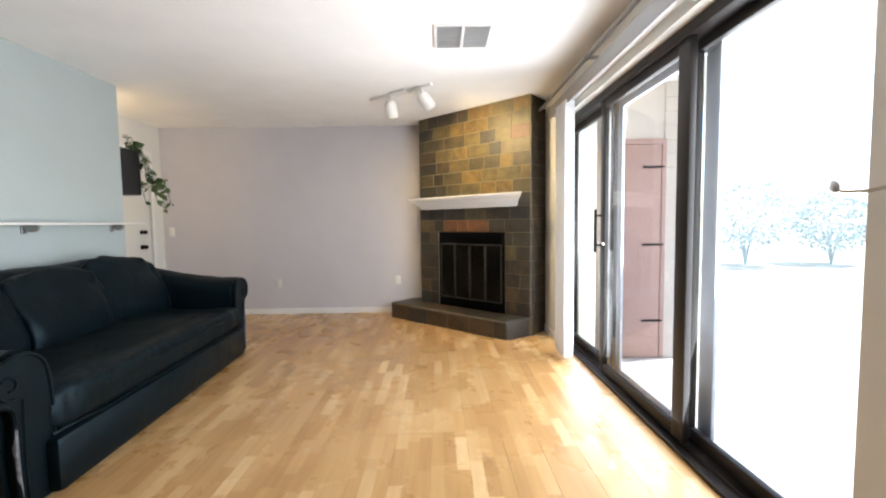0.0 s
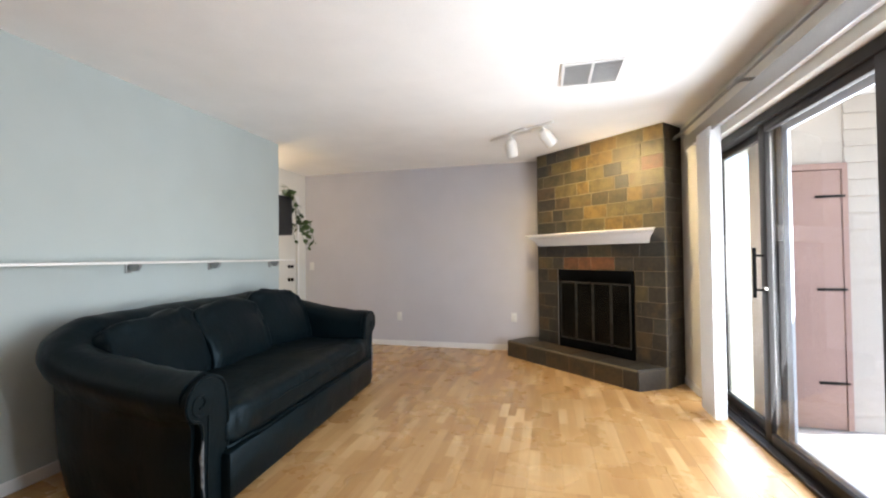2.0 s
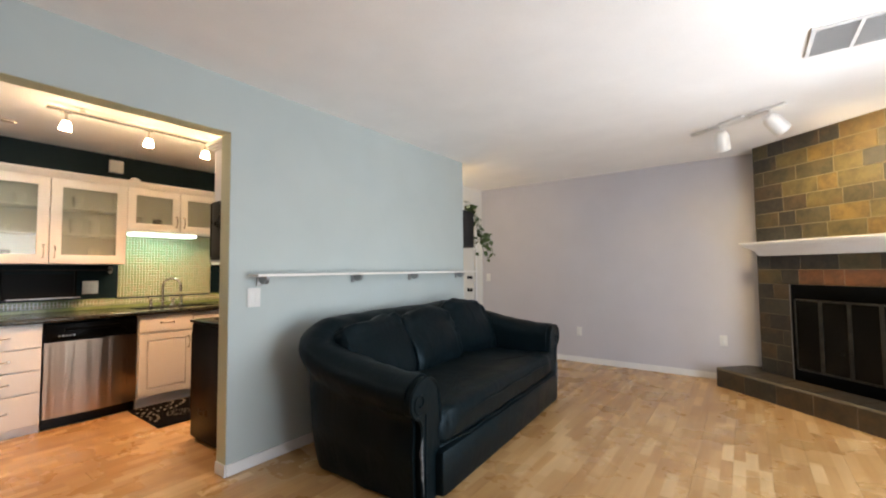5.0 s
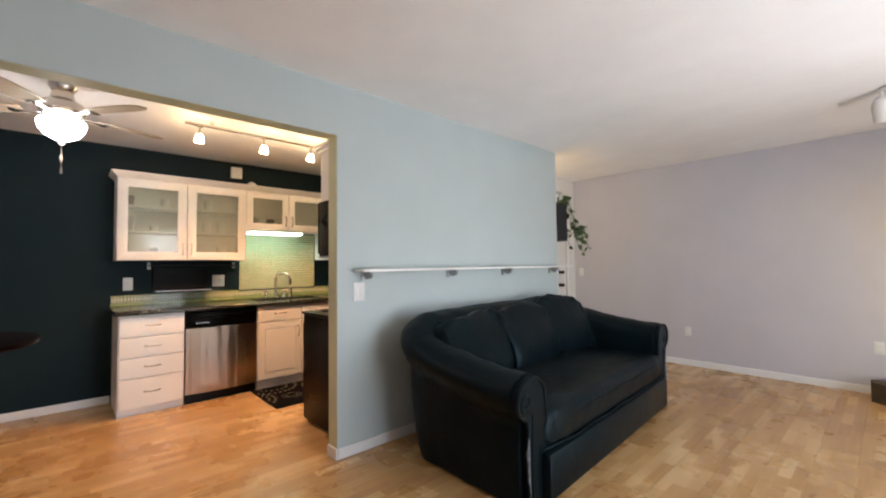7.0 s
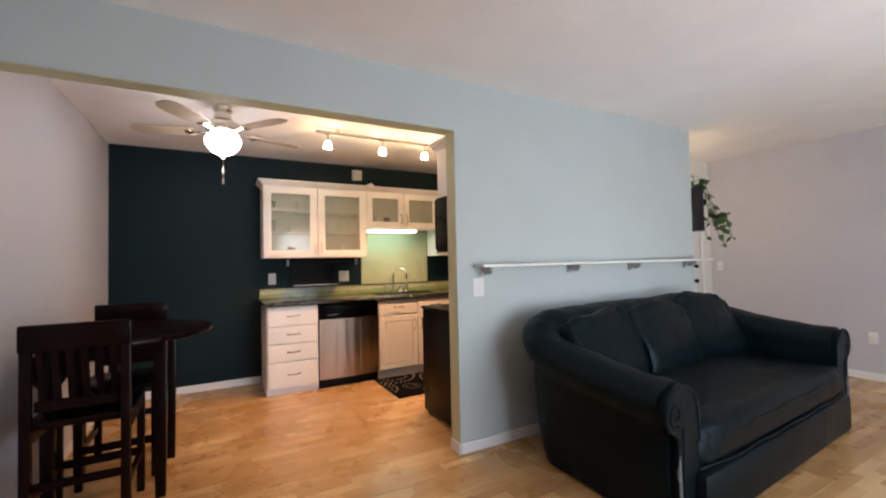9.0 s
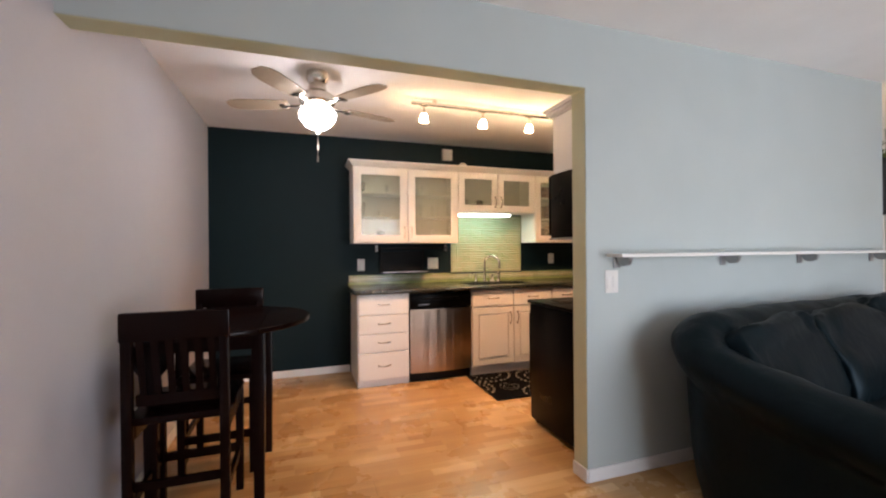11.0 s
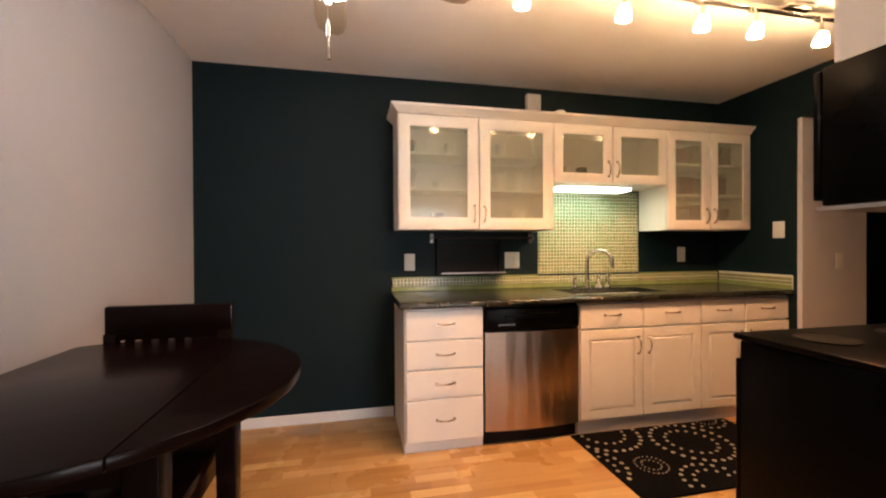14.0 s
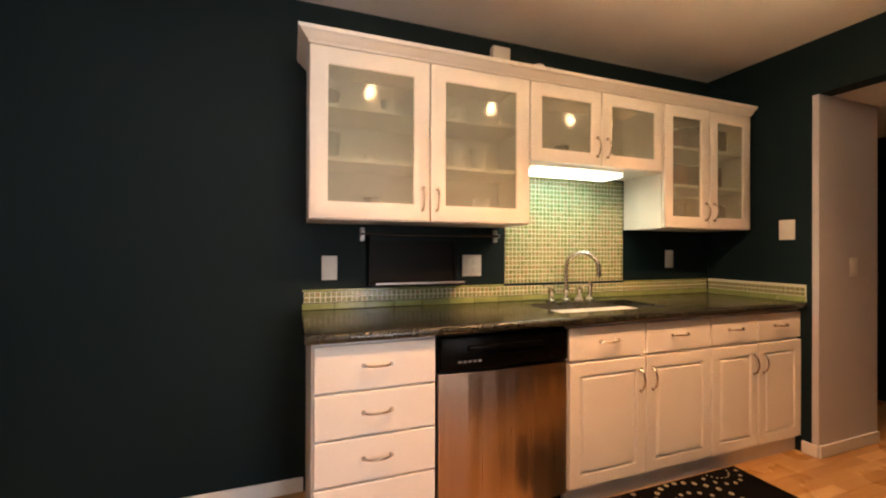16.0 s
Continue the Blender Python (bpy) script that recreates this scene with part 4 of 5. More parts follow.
base_unit(1.60, 2.072, [("drawer", 1.608, 2.068, a, b, 0) for a, b in ((0.656, 0.826), (0.486, 0.648), (0.316, 0.478), (0.066, 0.308))], "white four-drawer base cabinet beside the dishwasher")
base_unit(2.70, 3.60, [("drawer", 2.706, 3.150, 0.674, 0.826, 0), ("drawer", 3.158, 3.596, 0.674, 0.826, 0), ("door", 2.706, 3.150, 0.098, 0.662, 1), ("door", 3.158, 3.596, 0.098, 0.662, -1)], "white two-door sink cabinet with raised panels")
base_unit(3.602, KEND - 0.002, [("drawer", 3.606, 3.962, 0.674, 0.826, 0), ("drawer", 3.970, KEND - 0.006, 0.674, 0.826, 0), ("door", 3.606, 3.962, 0.098, 0.662, 1), ("door", 3.970, KEND - 0.006, 0.098, 0.662, -1)], "white two-door base cabinet beside the wall")

dish = thing("dishwasher", (-4.1, 2.386, 0), "stainless steel dishwasher with a black control panel", "dishwasher")
part("body", boxes((X0 + 0.01, 2.08, 0.09, KF - 0.022, 2.692, CT0 - 0.004)), MATT_BLACK, dish, "", False)
bm = bm_new()
vs = []
for k in range(13):
    f = -1 + 2 * k / 12
    vs.append((2.386 + f * 0.304, KF - 0.004 + 0.02 * (1 - f * f)))
rows = [[bm.verts.new((x, y, z)) for y, x in vs] for z in (0.09, 0.68)]
back = [[bm.verts.new((KF - 0.02, y, z)) for y, x in (vs[0], vs[-1])] for z in (0.09, 0.68)]
for k in range(12):
    bm.faces.new((rows[0][k], rows[0][k + 1], rows[1][k + 1], rows[1][k]))
bm.faces.new([*rows[1], back[1][1], back[1][0]])
bm.faces.new([*rows[0][::-1], back[0][0], back[0][1]])
bm.faces.new((back[0][0], rows[0][0], rows[1][0], back[1][0]))
bm.faces.new((rows[0][-1], back[0][1], back[1][1], rows[1][-1]))
part("door", bm, STEEL, dish, "brushed stainless door")
panel = part("control_panel", boxes((KF - 0.02, 2.082, 0.69, KF + 0.012, 2.69, 0.828), bevel=0.012), BLACK, dish, "glossy black control panel")
part("handle", boxes((KF + 0.008, 2.2, 0.765, KF + 0.022, 2.57, 0.79), bevel=0.006), BLACK, panel)
for k in range(5):
    part("button", boxes((KF + 0.011, 2.16 + k * 0.022, 0.722, KF + 0.014, 2.174 + k * 0.022, 0.73)), GREY_METAL, panel, "", False)
part("toe_panel", boxes((KF - 0.06, 2.082, 0.002, KF - 0.04, 2.69, 0.086)), MATT_BLACK, dish)

SK = (-4.26, 2.74, -3.93, 3.44)   # sink opening
top = thing("worktop", (-4.1, 2.95, CT0), "polished dark green-black granite worktop", "worktop")
bm = boxes((X0 + 0.001, 1.575, CT0, SK[0], KEND - 0.001, CT1), (SK[2], 1.575, CT0, KF + 0.012, KEND - 0.001, CT1), (SK[0], 1.575, CT0, SK[2], SK[1], CT1), (SK[0], SK[3], CT0, SK[2], KEND - 0.001, CT1))
part("slab", bm, GRANITE, top, "", False)
bm = bm_new()
add_cyl(bm, (KF + 0.012, 1.576, (CT0 + CT1) / 2), (KF + 0.012, KEND - 0.002, (CT0 + CT1) / 2), 0.0198, seg=14)
part("nosing", bm, GRANITE, top, "rounded granite edge")
sink = thing("sink", (-4.09, 3.09, 0.7), "stainless steel undermount sink", "sink")
part("bowl", boxes((SK[0] - 0.01, SK[1] - 0.01, 0.66, SK[2] + 0.01, SK[3] + 0.01, 0.67), (SK[0] - 0.01, SK[1] - 0.01, 0.67, SK[0], SK[3] + 0.01, CT0 - 0.001), (SK[2], SK[1] - 0.01, 0.67, SK[2] + 0.01, SK[3] + 0.01, CT0 - 0.001), (SK[0], SK[1] - 0.01, 0.67, SK[2], SK[1], CT0 - 0.001), (SK[0], SK[3], 0.67, SK[2], SK[3] + 0.01, CT0 - 0.001)), GREY_METAL, sink, "", False)
# faucet with a high arc, two lever handles and a sprayer
FX, FY = -4.325, 3.06
faucet = thing("faucet", (FX, FY, CT1), "satin nickel gooseneck kitchen faucet with two levers and side spray", "faucet")
bm = bm_new()
arc = [(FX, FY, CT1 + 0.02), (FX, FY, CT1 + 0.14)] + [(FX + 0.075 - 0.075 * math.cos(a), FY + 0.055 * (1 - math.cos(a)), CT1 + 0.20 + 0.085 * math.sin(a)) for a in [math.pi * k / 12 for k in range(13)]] + [(FX + 0.15, FY + 0.11, CT1 + 0.165)]
add_tube(bm, arc, 0.0135, 12)
add_cyl(bm, (FX + 0.15, FY + 0.11, CT1 + 0.15), (FX + 0.15, FY + 0.11, CT1 + 0.18), 0.014)
part("spout", bm, CHROME, faucet)
for dy, nm in ((0.0, "base"), (-0.105, "lever"), (0.095, "lever"), (0.175, "sprayer")):
    bm = bm_new()
    hgt = 0.11 if nm == "sprayer" else 0.075
    add_lathe(bm, [(0.0, 0.0), (0.026, 0.0), (0.026, 0.008), (0.016, 0.016), (0.013, hgt * 0.6), (0.018, hgt * 0.8), (0.016, hgt), (0.0, hgt + 0.006)], (FX, FY + dy, CT1), 18)
    if nm == "lever":
        add_tube(bm, [(FX, FY + dy, CT1 + 0.075), (FX + 0.01, FY + dy + math.copysign(0.03, dy), CT1 + 0.088), (FX + 0.015, FY + dy + math.copysign(0.06, dy), CT1 + 0.092)], [0.007, 0.006, 0.005], 8)
    part(nm, bm, CHROME, faucet)

# splashback: mosaic field behind the sink and a low band along the worktop


def mosaic(name, y0, y1, z0, z1, label, pitch=0.0255, gap=0.005):
    sp = thing(name, (X0, (y0 + y1) / 2, z0), label, "splashback")
    part("grout", boxes((X0 + 0.0005, y0, z0, X0 + 0.006, y1, z1)), GROUT_LIGHT, sp, "pale green grout", False)
    verts, faces = [], []
    ny, nz = int((y1 - y0) / pitch), int((z1 - z0) / pitch)
    py, pz = (y1 - y0) / ny, (z1 - z0) / nz
    for j in range(ny):
        for k in range(nz):
            a, b = y0 + j * py + gap / 2, y0 + (j + 1) * py - gap / 2
            c, d = z0 + k * pz + gap / 2, z0 + (k + 1) * pz - gap / 2
            n = len(verts)
            xf, e = X0 + 0.009, 0.0015
            verts += [(X0 + 0.006, a, c), (X0 + 0.006, b, c), (X0 + 0.006, b, d), (X0 + 0.006, a, d), (xf, a + e, c + e), (xf, b - e, c + e), (xf, b - e, d - e), (xf, a + e, d - e)]
            faces += [(n + 4, n + 5, n + 6, n + 7), (n, n + 1, n + 5, n + 4), (n + 1, n + 2, n + 6, n + 5), (n + 2, n + 3, n + 7, n + 6), (n + 3, n, n + 4, n + 7)]
    me = bpy.data.meshes.new("mosaic_tiles")
    me.from_pydata(verts, [], faces)
    me.materials.append(MOSAIC)
    ob = new("mosaic_tiles", me)
    ob.parent = sp
    ob.matrix_parent_inverse = Matrix.Translation(sp.location).inverted()
    tagged(ob, "small square green glass mosaic tiles", kind="stuff")
    return sp


mosaic("splashback", 2.695, 3.565, CT1 + 0.105, 1.62, "green glass mosaic splashback behind the sink")
band = mosaic("splashback_band", 1.59, KEND - 0.012, CT1 + 0.036, CT1 + 0.088, "low green mosaic band along the worktop")


def border_tiles(y0, y1, z0, z1, step):
    n = max(1, round((y1 - y0) / step))
    for k in range(n):
        a, b = y0 + (y1 - y0) * k / n, y0 + (y1 - y0) * (k + 1) / n
        part("border_tile", boxes((X0 + 0.001, a + 0.001, z0 + 0.001, X0 + 0.012, b - 0.001, z1 - 0.001), bevel=0.002), GREEN_TILE, band, "", False)


border_tiles(1.58, KEND - 0.012, CT1 + 0.001, CT1 + 0.034, 0.152)
border_tiles(1.58, 2.69, CT1 + 0.09, CT1 + 0.102, 0.152)
border_tiles(3.57, KEND - 0.012, CT1 + 0.09, CT1 + 0.102, 0.152)
side = thing("splashback_return", (-4.1, KEND, CT1), "low green mosaic return on the end wall", "splashback")
part("grout", boxes((X0 + 0.013, KEND - 0.006, CT1 + 0.001, -3.80, KEND - 0.0005, CT1 + 0.102)), GROUT_LIGHT, side, "", False)
n = 24
for j in range(n):
    for k in range(2):
        a = X0 + 0.016 + j * 0.0246
        if a + 0.021 < -3.80:
            part("tile", boxes((a, KEND - 0.009, CT1 + 0.038 + 0.026 * k, a + 0.021, KEND - 0.006, CT1 + 0.059 + 0.026 * k)), MOSAIC, side, "", False)
for j in range(4):
    a = X0 + 0.014 + j * 0.149
    part("border_tile", boxes((a, KEND - 0.011, CT1 + 0.002, a + 0.147, KEND - 0.006, CT1 + 0.034), bevel=0.002), GREEN_TILE, side, "", False)

# upper cabinets with satin glass doors
UF = -4.095


def sash(x0, x1, y0, y1, z0, z1, w, bevel):
    """A rectangular frame, mitred at its corners, as one closed mesh."""
    bm = bm_new()
    rings = []
    for x in (x0, x1):
        for e in (0.0, w):
            rings.append([bm.verts.new((x, y, z)) for y, z in ((y0 + e, z0 + e), (y1 - e, z0 + e), (y1 - e, z1 - e), (y0 + e, z1 - e))])
    for a, b in ((2, 3), (1, 0), (0, 2), (3, 1)):
        for k in range(4):
            j = (k + 1) % 4
            bm.faces.new((rings[a][k], rings[a][j], rings[b][j], rings[b][k]))
    bmesh.ops.recalc_face_normals(bm, faces=bm.faces)
    if bevel:
        flat = [e for e in bm.edges if e.calc_face_angle(0.0) > 0.5]
        bmesh.ops.bevel(bm, geom=flat, offset=bevel, segments=2, profile=0.5, affect="EDGES")
    return bm


def upper_unit(y0, y1, z0, z1, shelves, label, stock=()):
    c = thing("wall_cabinet", ((X0 + UF) / 2, (y0 + y1) / 2, z0), label, "cabinet", "kitchen wall cabinets")
    t = 0.018
    bx = UF - 0.021
    part("carcass", boxes((X0 + 0.002, y0, z0, bx, y0 + t, z1), (X0 + 0.002, y1 - t, z0, bx, y1, z1), (X0 + 0.002, y0 + t, z0, bx, y1 - t, z0 + t), (X0 + 0.002, y0 + t, z1 - t, bx, y1 - t, z1), (X0 + 0.002, y0 + t, z0 + t, X0 + 0.008, y1 - t, z1 - t)), WHITE, c, "", False)
    for z in shelves:
        part("shelf", boxes((X0 + 0.009, y0 + t + 0.001, z - 0.009, bx - 0.004, y1 - t - 0.001, z + 0.009)), WHITE, c, "", False)
    mid = (y0 + y1) / 2
    for a, b, sgn in ((y0 + 0.003, mid - 0.003, 1), (mid + 0.003, y1 - 0.003, -1)):
        w = 0.075 if z1 - z0 > 0.5 and y1 - y0 > 0.9 else 0.068
        zz0, zz1 = z0 + 0.004, z1 - 0.004
        d = part("door", sash(UF - 0.02, UF, a, b, zz0, zz1, w, 0.004), WHITE, c)
        part("pane", boxes((UF - 0.012, a + w, zz0 + w, UF - 0.008, b - w, zz1 - w)), FROSTED, d, "satin glass pane", False)
        bm = bm_new()
        y = b - 0.032 if sgn > 0 else a + 0.032
        bow_handle(bm, (UF, y, z0 + 0.105), (0, 0, 1), 0.10, 0.024)
        part("handle", bm, CHROME, d, "satin nickel bow handle")
    return c


UT = 2.045
upper_unit(1.598, 2.667, 1.305, UT, (1.57, 1.80), "white wall cabinet with two satin glass doors and shelves")
upper_unit(2.669, 3.573, 1.632, UT, (), "short white wall cabinet above the sink with satin glass doors")
upper_unit(3.575, 4.322, 1.31, UT, (1.57, 1.80), "white wall cabinet with two narrow satin glass doors")
crown = thing("cabinet_crown", (-4.2, 2.96, UT), "white crown moulding along the wall cabinets", "moulding")
bm = bm_new()
prof = [(0.0, UT), (0.004, UT + 0.008), (0.012, UT + 0.014), (0.03, UT + 0.034), (0.04, UT + 0.04), (0.045, UT + 0.054), (-0.02, UT + 0.054), (-0.02, UT)]
ends = [[bm.verts.new((UF + o, (1.598 - max(o, 0) if s == 0 else 4.322), z)) for o, z in prof] for s in (0, 1)]
bm.faces.new(ends[0])
bm.faces.new(ends[1][::-1])
for k in range(len(prof)):
    j = (k + 1) % len(prof)
    bm.faces.new((ends[0][k], ends[0][j], ends[1][j], ends[1][k]))
part("moulding", bm, WHITE, crown, "", False)
bm = bm_new()
sides = [[bm.verts.new(((X0 + 0.002) if s == 0 else UF + o, 1.598 - o, z)) for o, z in prof] for s in (0, 1)]
for k in range(len(prof)):
    j = (k + 1) % len(prof)
    bm.faces.new((sides[0][k], sides[0][j], sides[1][j], sides[1][k]))
bm.faces.new(sides[0])
part("moulding_return", bm, WHITE, crown, "", False)

# glasses and bowls behind the satin doors
rnd = random.Random(9)
for y0, y1, levels in ((1.65, 2.62, (1.324, 1.58, 1.81)), (2.75, 3.5, (1.651,))):
    for z in levels:
        y = y0 + rnd.uniform(0.03, 0.1)
        while y < y1 - 0.06:
            r, h = rnd.uniform(0.03, 0.055), rnd.uniform(0.05, 0.14)
            bm = bm_new()
            add_lathe(bm, [(0.0, 0.001), (r * 0.75, 0.001), (r, h), (r * 0.93, h), (r * 0.68, 0.008), (0.0, 0.008)], (-4.27 + rnd.uniform(-0.03, 0.03), y, z), 14)
            tone = rnd.choice((PLASTIC, GREY_METAL, TRIM, SHED_RED, POT, PLASTIC))
            tagged(part("cup", bm, tone, None), "cup standing on a cabinet shelf", "cup", "cups in the cabinets")
            y += rnd.uniform(0.12, 0.3)

# cartons and packets in the narrow cabinet
CARTONS = [surface("carton_" + n, c, 0.6, var=0.15, scale=12, bump=0.05) for n, c in (("brown", (0.10, 0.055, 0.03)), ("red", (0.16, 0.03, 0.02)), ("slate", (0.05, 0.05, 0.06)), ("tan", (0.20, 0.13, 0.07)))]
for z in (1.329, 1.58, 1.81):
    y = 3.605
    while y < 4.24:
        wide, tall, k = rnd.uniform(0.06, 0.13), rnd.uniform(0.12, 0.19), rnd.randrange(4)
        box = part("food_carton", boxes((-4.38 + rnd.uniform(0, 0.03), y, z + 0.001, -4.20 + rnd.uniform(-0.03, 0.02), min(y + wide, 4.29), z + tall), bevel=0.003), CARTONS[k], None)
        tagged(box, ("brown", "red", "dark grey", "tan")[k] + " food carton standing on a cabinet shelf", "carton", "cartons in the cabinet")
        y += wide + rnd.uniform(0.008, 0.05)

# under-cabinet light
strip = thing("undercabinet_light", (-4.2, 3.0, 1.6), "lit white fluorescent strip under the short cabinet", "light")
part("housing", boxes((-4.28, 2.685, 1.612, -4.12, 3.30, 1.631), bevel=0.004), WHITE, strip)
part("diffuser", boxes((-4.275, 2.72, 1.590, -4.115, 3.29, 1.611), bevel=0.008), TUBE_LIT, strip, "glowing diffuser")
lamp("strip_light", "AREA", look((-4.2, 2.99, 1.578), (-4.2, 3.01, 0.0)), 0.5, (0.60, 1.0, 0.78), size=0.12, size_y=0.6)

# paper rail under the left wall cabinet
rackr = thing("utensil_rail", (X0 + 0.03, 2.25, 1.25), "dark metal rail with a hanging tray on the kitchen wall", "rail")
bm = bm_new()
add_cyl(bm, (X0 + 0.05, 1.86, 1.255), (X0 + 0.05, 2.64, 1.255), 0.007)
part("bar", bm, BRONZE, rackr)
for y in (1.87, 2.63):
    bm = bm_new()
    add_cyl(bm, (X0, y, 1.255), (X0 + 0.055, y, 1.255), 0.01)
    add_box(bm, X0 + 0.0005, y - 0.014, 1.22, X0 + 0.01, y + 0.014, 1.29, bevel=0.003)
    part("bracket", bm, GREY_METAL, rackr)
part("tray", boxes((X0 + 0.035, 1.90, 1.0, X0 + 0.05, 1.915, 1.25), (X0 + 0.035, 2.36, 1.0, X0 + 0.05, 2.375, 1.25), (X0 + 0.02, 1.90, 0.995, X0 + 0.12, 2.40, 1.003), (X0 + 0.035, 1.915, 1.0, X0 + 0.04, 2.36, 1.22)), MATT_BLACK, rackr, "black metal tray", False)
part("lip", boxes((X0 + 0.115, 1.92, 1.003, X0 + 0.122, 2.39, 1.012)), GREY_METAL, rackr, "bright tray lip", False)

# a loose cable end on the ceiling above the microwave cabinet
cable = thing("cable", (-2.59, 2.88, ZK), "short black cable along the kitchen ceiling", "cable")
bm = bm_new()
add_tube(bm, [(-2.575, 2.74, ZK - 0.006), (-2.582, 2.80, ZK - 0.008), (-2.576, 2.87, ZK - 0.006), (-2.59, 2.94, ZK - 0.010), (-2.61, 3.01, ZK - 0.005)], 0.005, 8)
part("lead", bm, MATT_BLACK, cable)

# white box and dome on the cabinet top
sensor = thing("alarm_box", (X0 + 0.03, 2.65, 2.255), "small white plastic box high on the dark wall", "box")
part("case", boxes((X0 + 0.001, 2.595, 2.215, X0 + 0.045, 2.705, 2.335), bevel=0.005), PLASTIC, sensor)
dome = thing("alarm_dome", (X0 + 0.25, 2.78, UT + 0.055), "small white dome on top of the wall cabinet", "dome")
bm = bm_new()
add_lathe(bm, [(0.0, 0.0), (0.045, 0.0), (0.045, 0.015), (0.03, 0.035), (0.0, 0.045)], (UF - 0.03, 2.73, UT + 0.054), 18)
part("cap", bm, PLASTIC, dome)

# ---- stove, microwave, cabinet above ----
stove = thing("stove", (-2.43, 3.07, 0), "black electric range beside the opening", "stove")
part("body", boxes((-2.735, 2.695, 0.03, -2.067, 3.455, 0.85), bevel=0.008), BLACK, stove)
part("cooktop", boxes((-2.755, 2.685, 0.852, -2.067, 3.465, 0.875), bevel=0.008), BLACK, stove, "black glass cooktop")
for x in (-2.58, -2.3):
    for y in (2.88, 3.27):
        bm = bm_new()
        add_lathe(bm, [(0.0, 0.0), (0.09, 0.0), (0.09, 0.004), (0.08, 0.005), (0.0, 0.005)], (x, y, 0.8752), 24)
        part("burner", bm, MATT_BLACK, stove)
part("oven_door", boxes((-2.757, 2.70, 0.2, -2.736, 3.45, 0.78), bevel=0.006), BLACK, stove)
bm = bm_new()
add_tube(bm, [(-2.757, 2.76, 0.735), (-2.79, 2.765, 0.735), (-2.797, 2.80, 0.735), (-2.797, 3.35, 0.735), (-2.79, 3.385, 0.735), (-2.757, 3.39, 0.735)], 0.011, 8)
part("oven_handle", bm, BLACK, stove, "black bar handle")
for y in (2.83, 2.95, 3.2, 3.32):
    bm = bm_new()
    add_cyl(bm, (-2.735, y, 0.815), (-2.772, y, 0.815), 0.02, 0.017)
    part("knob", bm, MATT_BLACK, stove)
part("back_panel", boxes((-2.2, 2.70, 0.876, -2.068, 3.45, 1.02), bevel=0.01), BLACK, stove)
for x in (-2.7, -2.16):
    for y in (2.74, 3.41):
        bm = bm_new()
        add_cyl(bm, (x, y, 0.0), (x, y, 0.031), 0.018)
        part("foot", bm, MATT_BLACK, stove)
micro = thing("microwave", (-2.3, 3.07, 1.31), "black microwave mounted above the range", "microwave")
part("body", boxes((-2.47, 2.70, 1.312, -2.067, 3.45, 1.727), bevel=0.005), BLACK, micro)
part("door", boxes((-2.495, 2.70, 1.33, -2.471, 3.45, 1.72), bevel=0.005), BLACK, micro)
part("vent_lip", boxes((-2.49, 2.702, 1.298, -2.14, 3.448, 1.311)), GREY_METAL, micro, "grey underside", False)
over = thing("wall_cabinet", (-2.28, 3.07, 1.73), "white wall cabinet above the microwave", "cabinet", "kitchen wall cabinets")
part("body", boxes((-2.42, 2.70, 1.726, -2.067, 3.45, 2.09)), WHITE, over, "", False)
for a, b in ((2.703, 3.073), (3.077, 3.447)):
    part("door", boxes((-2.441, a, 1.73, -2.421, b, 2.086), bevel=0.004), WHITE, over)
part("crown", boxes((-2.455, 2.69, 2.09, -2.067, 3.46, 2.105), (-2.475, 2.675, 2.105, -2.067, 3.475, 2.125), (-2.495, 2.66, 2.125, -2.067, 3.49, 2.15), bevel=0.004), WHITE, over)

# ---- kitchen lights ----
ktrack = thing("track_light", (-3.12, 2.62, ZK), "bronze five-spot kitchen track light, lit", "track light")
part("track", boxes((-3.159, 1.93, ZK - 0.045, -3.125, 3.81, ZK - 0.025), (-3.187, 3.40, ZK - 0.026, -3.097, 3.56, ZK - 0.001), (-3.15, 2.1, ZK - 0.026, -3.134, 2.13, ZK - 0.001), bevel=0.003), CHROME, ktrack, "bronze-coloured bar")
SHADE = glow("lit_glass_shade", (1.0, 0.68, 0.36), 24.0)
for y in (2.03, 2.52, 2.94, 3.25, 3.66):
    knee, d = spot_head(ktrack, (-3.142, y, ZK - 0.045), (-3.35, y - 0.06, 1.2), "shade", 0.034, 0.034, CHROME, SHADE, 0.098)
    bm = bm_new()
    add_box(bm, -3.162, y - 0.03, ZK - 0.052, -3.122, y + 0.03, ZK - 0.0455, bevel=0.002)
    part("adapter", bm, CHROME, ktrack)
    lamp("kitchen_spot", "SPOT", look(knee + d * 0.08, knee + d), 10.0, TUNGSTEN, spot=114, soft=0.02)

fan = thing("ceiling_fan", (-2.9, 1.245, ZK), "five-blade ceiling fan with a lit glass bowl", "ceiling fan")
FC = Vector((-2.9, 1.245, 0))
bm = bm_new()
add_lathe(bm, [(0.0, ZK - 0.001), (0.068, ZK - 0.001), (0.068, ZK - 0.05), (0.05, ZK - 0.075), (0.0, ZK - 0.075)], FC, 24)
part("canopy", bm, CHROME, fan)
bm = bm_new()
add_lathe(bm, [(0.0, 2.314), (0.05, 2.314), (0.06, 2.27), (0.105, 2.24), (0.112, 2.195), (0.09, 2.165), (0.06, 2.155), (0.06, 2.145), (0.08, 2.14), (0.08, 2.13), (0.0, 2.13)], FC, 28)
part("motor", bm, CHROME, fan, "nickel motor housing")
bm = bm_new()
add_lathe(bm, [(0.110, 2.136), (0.117, 2.121), (0.108, 2.085), (0.08, 2.047), (0.04, 2.023), (0.0, 2.018)], FC, 28)
